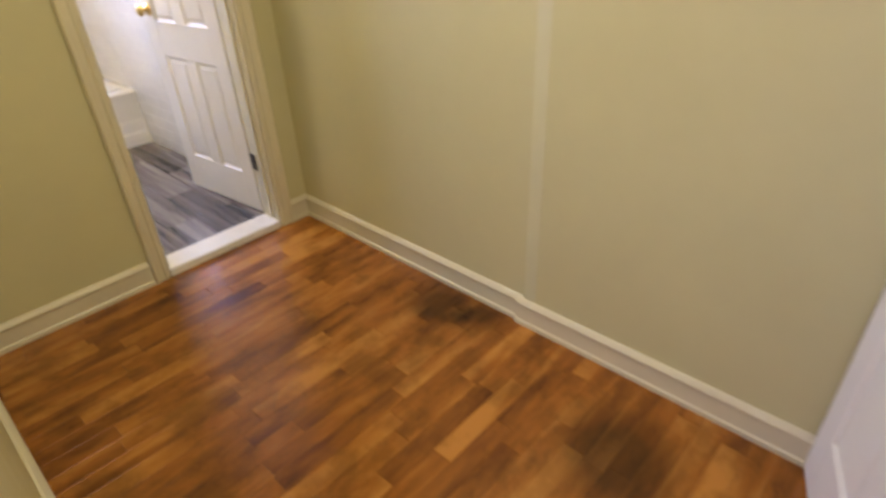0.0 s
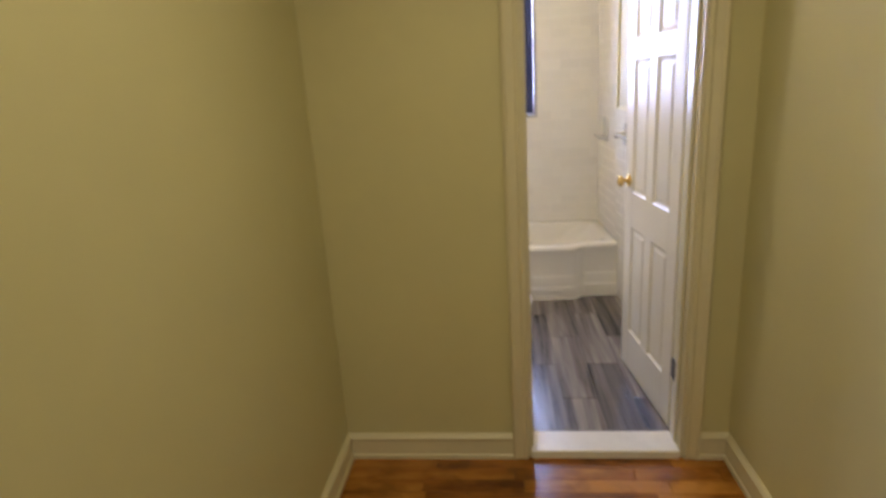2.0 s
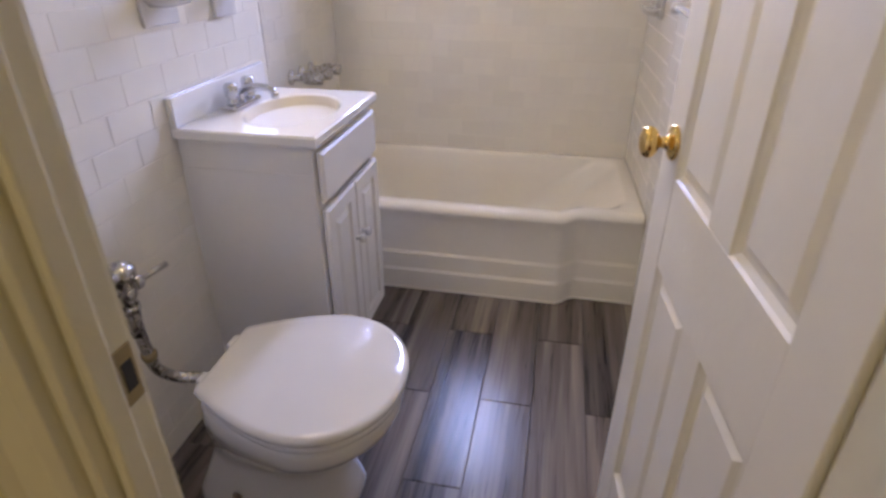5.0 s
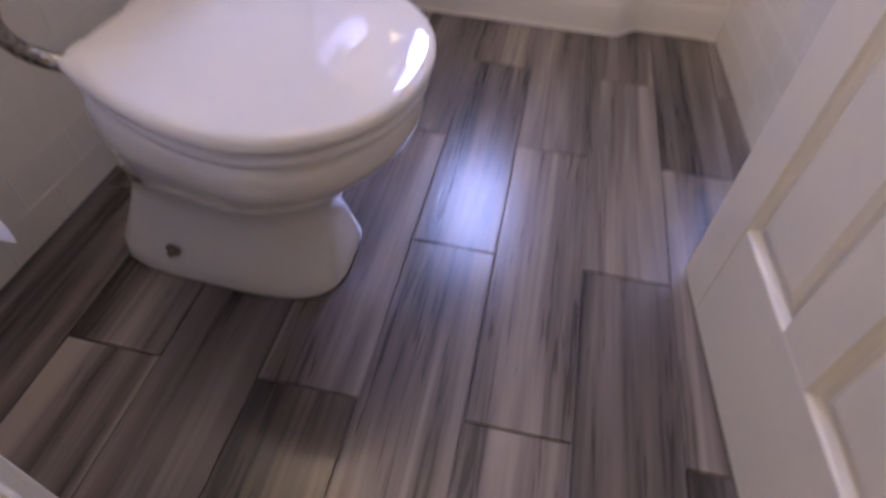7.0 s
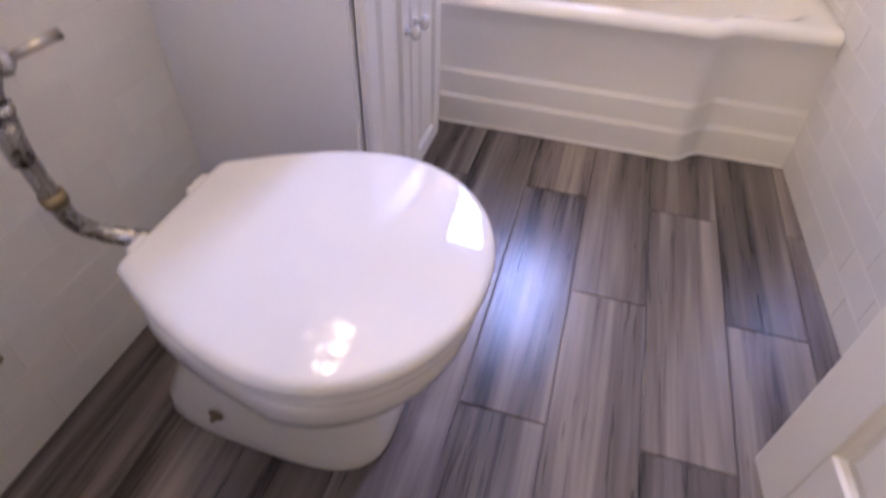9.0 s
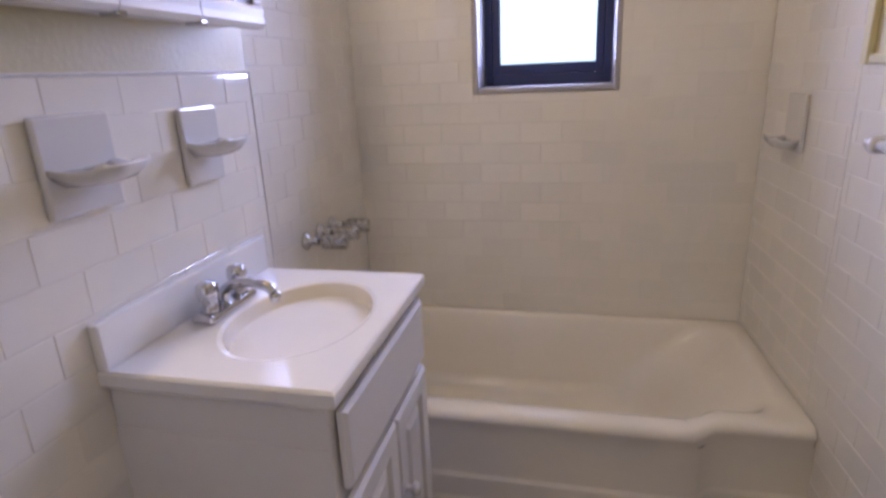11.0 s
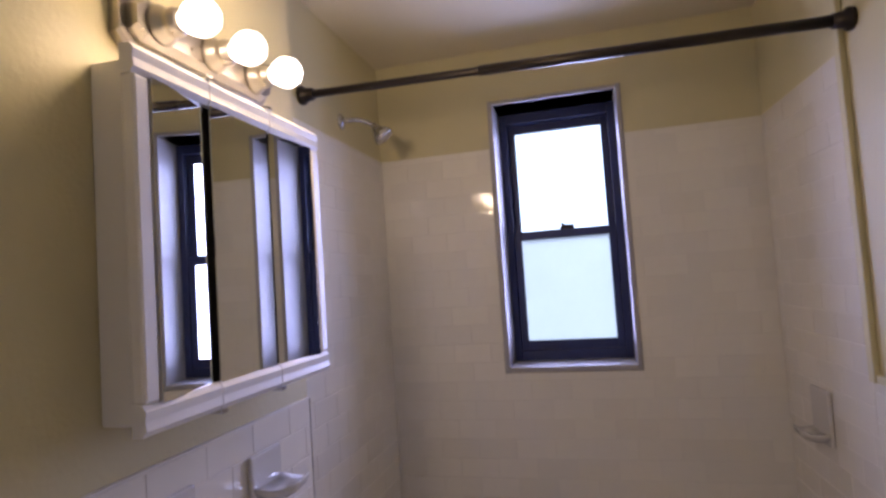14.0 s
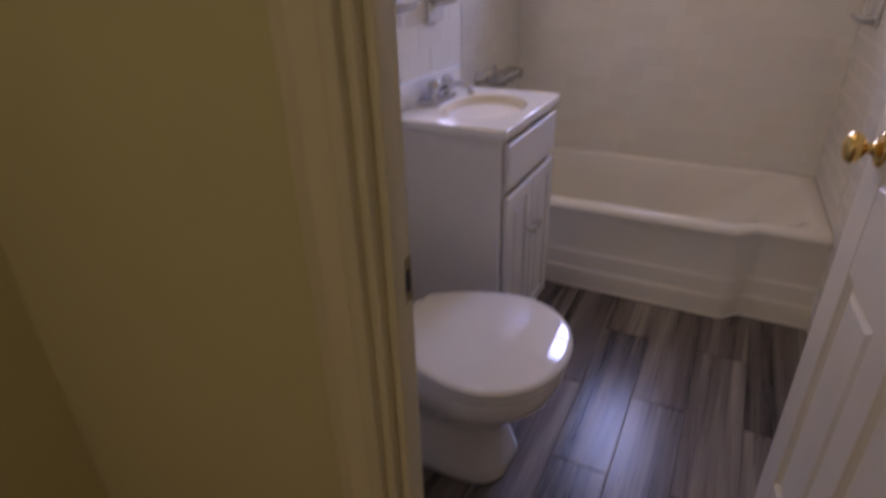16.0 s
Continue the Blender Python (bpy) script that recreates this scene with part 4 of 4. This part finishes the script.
hold = thing("paper_holder", "white ceramic toilet paper holder on the wall", "paper holder")
for s in (-1, 1):
    part("holder_arm", boxes((RX + s * 0.073 - 0.009, RX + s * 0.073 + 0.009, YF + 0.0065, RY + 0.012, RZ - 0.060, RZ + 0.008), bevel=0.008, seg=3), PORCELAIN, hold)
part("holder_plate", boxes((RX - 0.080, RX + 0.080, YF + 0.0062, YF + 0.016, RZ - 0.06, RZ + 0.06), bevel=0.004), PORCELAIN, hold)
part("roller", lathe([(0.0, -0.064), (0.009, -0.064), (0.012, -0.05), (0.012, 0.0), (0.009, 0.010), (0.0, 0.010)], 16, "x"), PORCELAIN, hold, m=pose(RX, RY, RZ - 0.006))

# ---- intercom ----
PY, PZ = -1.962, 1.606
plate = thing("wall_plate", "cream painted cover plate behind the intercom", "cover plate")
part("plate", boxes((HX0, HX0 + 0.006, PY - 0.061, PY + 0.054, PZ - 0.135, PZ + 0.130), bevel=0.002), HALL_PAINT, plate)
phone = thing("intercom_phone", "beige wall intercom handset with a coiled cord", "intercom")


def side_profile(outline, y0, y1, bevel):
    """A moulded body: outline of (depth from the wall, height), drawn from y0 to y1, its edges eased."""
    bm = loft([[(HX0 + d, y, PZ + h * 1.03) for d, h in outline] for y in (y0, y1)], smooth=False)
    bmesh.ops.bevel(bm, geom=[e for e in bm.edges if e.calc_face_angle(0) > 0.7], offset=bevel, segments=2, profile=0.5, affect="EDGES")
    return finish(bm)


part("base", side_profile([(0.006, 0.112), (0.014, 0.119), (0.034, 0.121), (0.043, 0.112), (0.047, 0.040), (0.047, -0.040), (0.044, -0.108), (0.036, -0.117), (0.014, -0.117), (0.006, -0.108)], PY - 0.020, PY + 0.044, 0.003), PHONE, phone)
part("cradle", side_profile([(0.044, 0.118), (0.050, 0.120), (0.060, 0.060), (0.058, 0.052), (0.047, 0.050)], PY - 0.017, PY + 0.038, 0.002), PHONE, phone)
# thin dark slab: shade of the hollow behind the handset, put into colour
part("slot_shade", boxes((HX0 + 0.0465, HX0 + 0.049, PY - 0.014, PY + 0.034, PZ - 0.064, PZ + 0.051)), PHONE_DARK, phone, "dark slab painting in the shade behind the handset")
part("handset", side_profile([(0.056, 0.122), (0.076, 0.118), (0.084, 0.096), (0.090, 0.040), (0.091, 0.0), (0.090, -0.050), (0.086, -0.096), (0.078, -0.116), (0.058, -0.119), (0.049, -0.112), (0.055, -0.082), (0.064, -0.056), (0.067, -0.020), (0.067, 0.040), (0.062, 0.062)], PY - 0.019, PY + 0.037, 0.004), PHONE, phone)
part("hook_button", boxes((HX0 + 0.047, HX0 + 0.056, PY - 0.006, PY + 0.006, PZ - 0.062, PZ - 0.054), bevel=0.002), PHONE_DARK, phone)
coil = []
for k in range(0, 340):
    u = k / 339
    v = min(u * 2, 2 - u * 2)
    a = u * 2 * math.pi * 34
    r = 0.0088 - 0.001 * v
    side = 0.021 * (-1 if u < 0.5 else 1) * (1 - v) ** 0.4
    coil.append((HX0 + 0.050 + side + r * math.cos(a), PY - 0.006 + 0.008 * v + r * math.sin(a), PZ - 0.112 - 0.182 * v))
part("coiled_cord", tube(coil, 0.0027, 6), PHONE, phone, "coiled beige cord hanging in a loop")

# ---- unseen ceiling fixture, added to go with the hall lamp ----
hl = thing("added_hall_light", "unseen round ceiling light added to light the hall", "ceiling light")
part("globe", lathe([(0.0, -0.085), (0.06, -0.080), (0.11, -0.055), (0.13, -0.02), (0.13, -0.004), (0.0, -0.004)], 28), HALL_FILL_GLOW, hl, m=pose(0.85, -1.35, CEIL - 0.05)).visible_shadow = False
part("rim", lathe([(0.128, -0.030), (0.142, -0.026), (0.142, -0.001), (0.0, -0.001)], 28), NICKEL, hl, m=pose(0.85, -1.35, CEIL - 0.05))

# ---- plaster edge of the painted panel ----
structure("panel_edge", boxes((-YT, -YT + 0.030, -0.016, -0.0005, LOW_TOWEL - 0.012, CEIL), (-YT + 0.030, -YI, -0.012, -0.0005, LOW_TOWEL - 0.012, LOW_TOWEL + 0.010), bevel=0.003), BATH_PAINT, "cream painted bead round the wall panel", "trim").matrix_basis = WT

# ---- wall tiles ----
TW, TH, TG, TT = 0.155, 0.0775, 0.0015, 0.006
tile_meshes = {}


def tile_mesh(w, h):
    key = (round(w, 4), round(h, 4))
    if key not in tile_meshes:
        b, d = 0.0011, TT
        bm = loft([[(0, 0, 0), (w, 0, 0), (w, 0, h), (0, 0, h)], [(0, -d + b, 0), (w, -d + b, 0), (w, -d + b, h), (0, -d + b, h)], [(b, -d, b), (w - b, -d, b), (w - b, -d, h - b), (b, -d, h - b)]], smooth=False)
        me = bpy.data.meshes.new("tile")
        bm.to_mesh(me)
        bm.free()
        me.materials.append(TILE)
        tile_meshes[key] = me
    return tile_meshes[key]


def tile_field(wall, m, u0, u1, v0, v1, holes=(), phase=0.0, small=0.015):
    """Running-bond tiles on a wall; local x along it, local -y out of it."""
    row = 0
    v = v0
    while v < v1 - 0.004:
        h = min(TH, v1 - v) - TG
        u = u0 - (TW / 2 if row % 2 else 0) - phase
        while u < u1 - 0.002:
            a, b = max(u, u0), min(u + TW, u1) - TG
            u += TW
            if b - a < small or h < 0.008:
                continue
            spans = [(a, b, v, v + h)]
            for hx0, hx1, hz0, hz1 in holes:
                cut = []
                for s0, s1, t0, t1 in spans:
                    if s1 <= hx0 or s0 >= hx1 or t1 <= hz0 or t0 >= hz1:
                        cut.append((s0, s1, t0, t1))
                        continue
                    if s0 < hx0:
                        cut.append((s0, hx0, t0, t1))
                    if s1 > hx1:
                        cut.append((hx1, s1, t0, t1))
                    if t0 < hz0:
                        cut.append((max(s0, hx0), min(s1, hx1), t0, hz0))
                    if t1 > hz1:
                        cut.append((max(s0, hx0), min(s1, hx1), hz1, t1))
                spans = cut
            for s0, s1, t0, t1 in spans:
                if s1 - s0 < 0.008 or t1 - t0 < 0.008:
                    continue
                ob = new("tile", tile_mesh(s1 - s0, t1 - t0))
                ob.parent = wall
                ob.matrix_basis = m @ Matrix.Translation(((s0 + s1) / 2, 0, (t0 + t1) / 2)) @ pose(0, 0, 0, random.uniform(-0.4, 0.4), 0, random.uniform(-0.2, 0.2)) @ Matrix.Translation(((s0 - s1) / 2, 0, (t0 - t1) / 2))
        v += TH
        row += 1


def grout_sheet(name, m, u0, u1, v0, v1, wall, holes=()):
    spans = [(u0, u1, v0, v1)]
    for hx0, hx1, hz0, hz1 in holes:
        spans = [(u0, hx0, v0, v1), (hx1, u1, v0, v1), (hx0, hx1, v0, hz0)] + ([(hx0, hx1, hz1, v1)] if hz1 < v1 else [])
    return part(name, boxes(*[(a, b, -0.0051, -0.0002, c, d) for a, b, c, d in spans]), GROUT, wall, "pale grout", m)


WB = pose(0, YB, 0)
hole = ((WX0 - 0.019, WX1 + 0.019, WZ0 - 0.021, 3.0),)
grout_sheet("grout_bed", WB, XA + 0.004, 1.508, TZ - 0.02, TILE_TOP, wall_window, hole)
tile_field(wall_window, WB, XA + 0.007, 1.503, TZ - 0.004, TILE_TOP, hole, 0.04)
WA = pose(XA, 0, 0, 0, 0, 90)
grout_sheet("grout_bed", WA, YC + 0.002, YB - 0.004, TZ - 0.02, TILE_TOP, wall_alcove)
tile_field(wall_alcove, WA, YC + 0.002, YB - 0.007, TZ - 0.004, TILE_TOP, (), 0.02)
WV = pose(XL, 0, 0, 0, 0, 90)
grout_sheet("grout_bed", WV, YF + 0.002, YC - 0.001, 0.0, LOW_TOP, wall_vanity)
tile_field(wall_vanity, WV, YF + 0.010, YC - 0.001, 0.002, LOW_TOP, (), 0.06)
WP = pose(0, YF, 0, 0, 0, 180)
grout_sheet("grout_bed", WP, -0.610, -XL - 0.007, 0.0, LOW_TOP - 0.002, wall_paper)
tile_field(wall_paper, WP, -0.610, -XL - 0.007, 0.002, LOW_TOP - 0.002, (), 0.02)
ID = Matrix()
grout_sheet("grout_bed", ID, -YB + 0.004, -YT - 0.001, TZ - 0.02, TILE_TOP, wall_towel)
tile_field(wall_towel, ID, -YB + 0.007, -YT - 0.001, LOW_TOWEL - TH * 13 + 0.0003, TILE_TOP, (), 0.03)
grout_sheet("grout_bed", ID, -YT + 0.001, -YI - 0.002, 0.0, LOW_TOWEL - 0.012, wall_towel)
tile_field(wall_towel, ID, -YT + 0.001, -YI - 0.004, 0.002, LOW_TOWEL - 0.013, (), 0.05)
structure("tile_cap", boxes((XL - 0.0005, XL + 0.0085, YIL, YC, LOW_TOP + 0.0005, LOW_TOP + 0.005), (XL - 0.001, XL + 0.008, YC + 0.0002, YC + 0.004, 0.05, LOW_TOP), bevel=0.001), CAULK, "thin white tile edge strip", "trim")

# ---- bathroom floor tiles ----
floor_bath = bpy.data.objects["floor"]
PW, PL, PG = 0.1745, 0.735, 0.0026
plank_meshes = {}


def plank(name, w, l, parent, mat, x, y, z, depth, bev):
    key = (name, round(w, 3), round(l, 3))
    if key not in plank_meshes:
        b = bev
        bm = loft([[(0, 0, -depth), (w, 0, -depth), (w, l, -depth), (0, l, -depth)], [(0, 0, -b), (w, 0, -b), (w, l, -b), (0, l, -b)], [(b, b, 0), (w - b, b, 0), (w - b, l - b, 0), (b, l - b, 0)]], smooth=False)
        me = bpy.data.meshes.new(name)
        bm.to_mesh(me)
        bm.free()
        me.materials.append(mat)
        plank_meshes[key] = me
    ob = new(name, plank_meshes[key])
    ob.parent = parent
    ob.location = (x, y, z)
    return ob


x, row = 0.981 - PW * 6, 0
while x < 1.62:
    y = 0.333 - 3 * PL - (PL / 2 if row % 2 else 0)
    while y < 1.79:
        y0, y1 = max(y, YIL - 0.02), min(y + PL - PG, 1.79)
        x0, x1 = max(x, 0.02), min(x + PW - PG, 1.63)
        if y1 - y0 > 0.02 and x1 - x0 > 0.02:
            plank("plank", x1 - x0, y1 - y0, floor_bath, PLANK_TILE, x0, y0, random.uniform(-0.0003, 0.0003), 0.0038, 0.0012)
        y += PL
    x += PW
    row += 1

# ---- hall floor strips ----
floor_hall = bpy.data.objects["hall_floor"]
SW = 0.076
y, row = YH - SW, 0
while y > -3.0:
    x = HX0 - random.uniform(0.0, 0.45)
    while x < HX1 + 0.01:
        length = random.choice((0.34, 0.42, 0.50, 0.58))
        x0, x1 = max(x, HX0 - (0.5 if y < YE else 0)), min(x + length - 0.0008, HX1 + 0.02)
        if x1 - x0 > 0.02:
            plank("strip", x1 - x0, SW - 0.0008, floor_hall, LAMINATE, x0, y, HZ + random.uniform(-0.0002, 0.0), 0.0038, 0.0005)
        x += length
    y -= SW
    row += 1
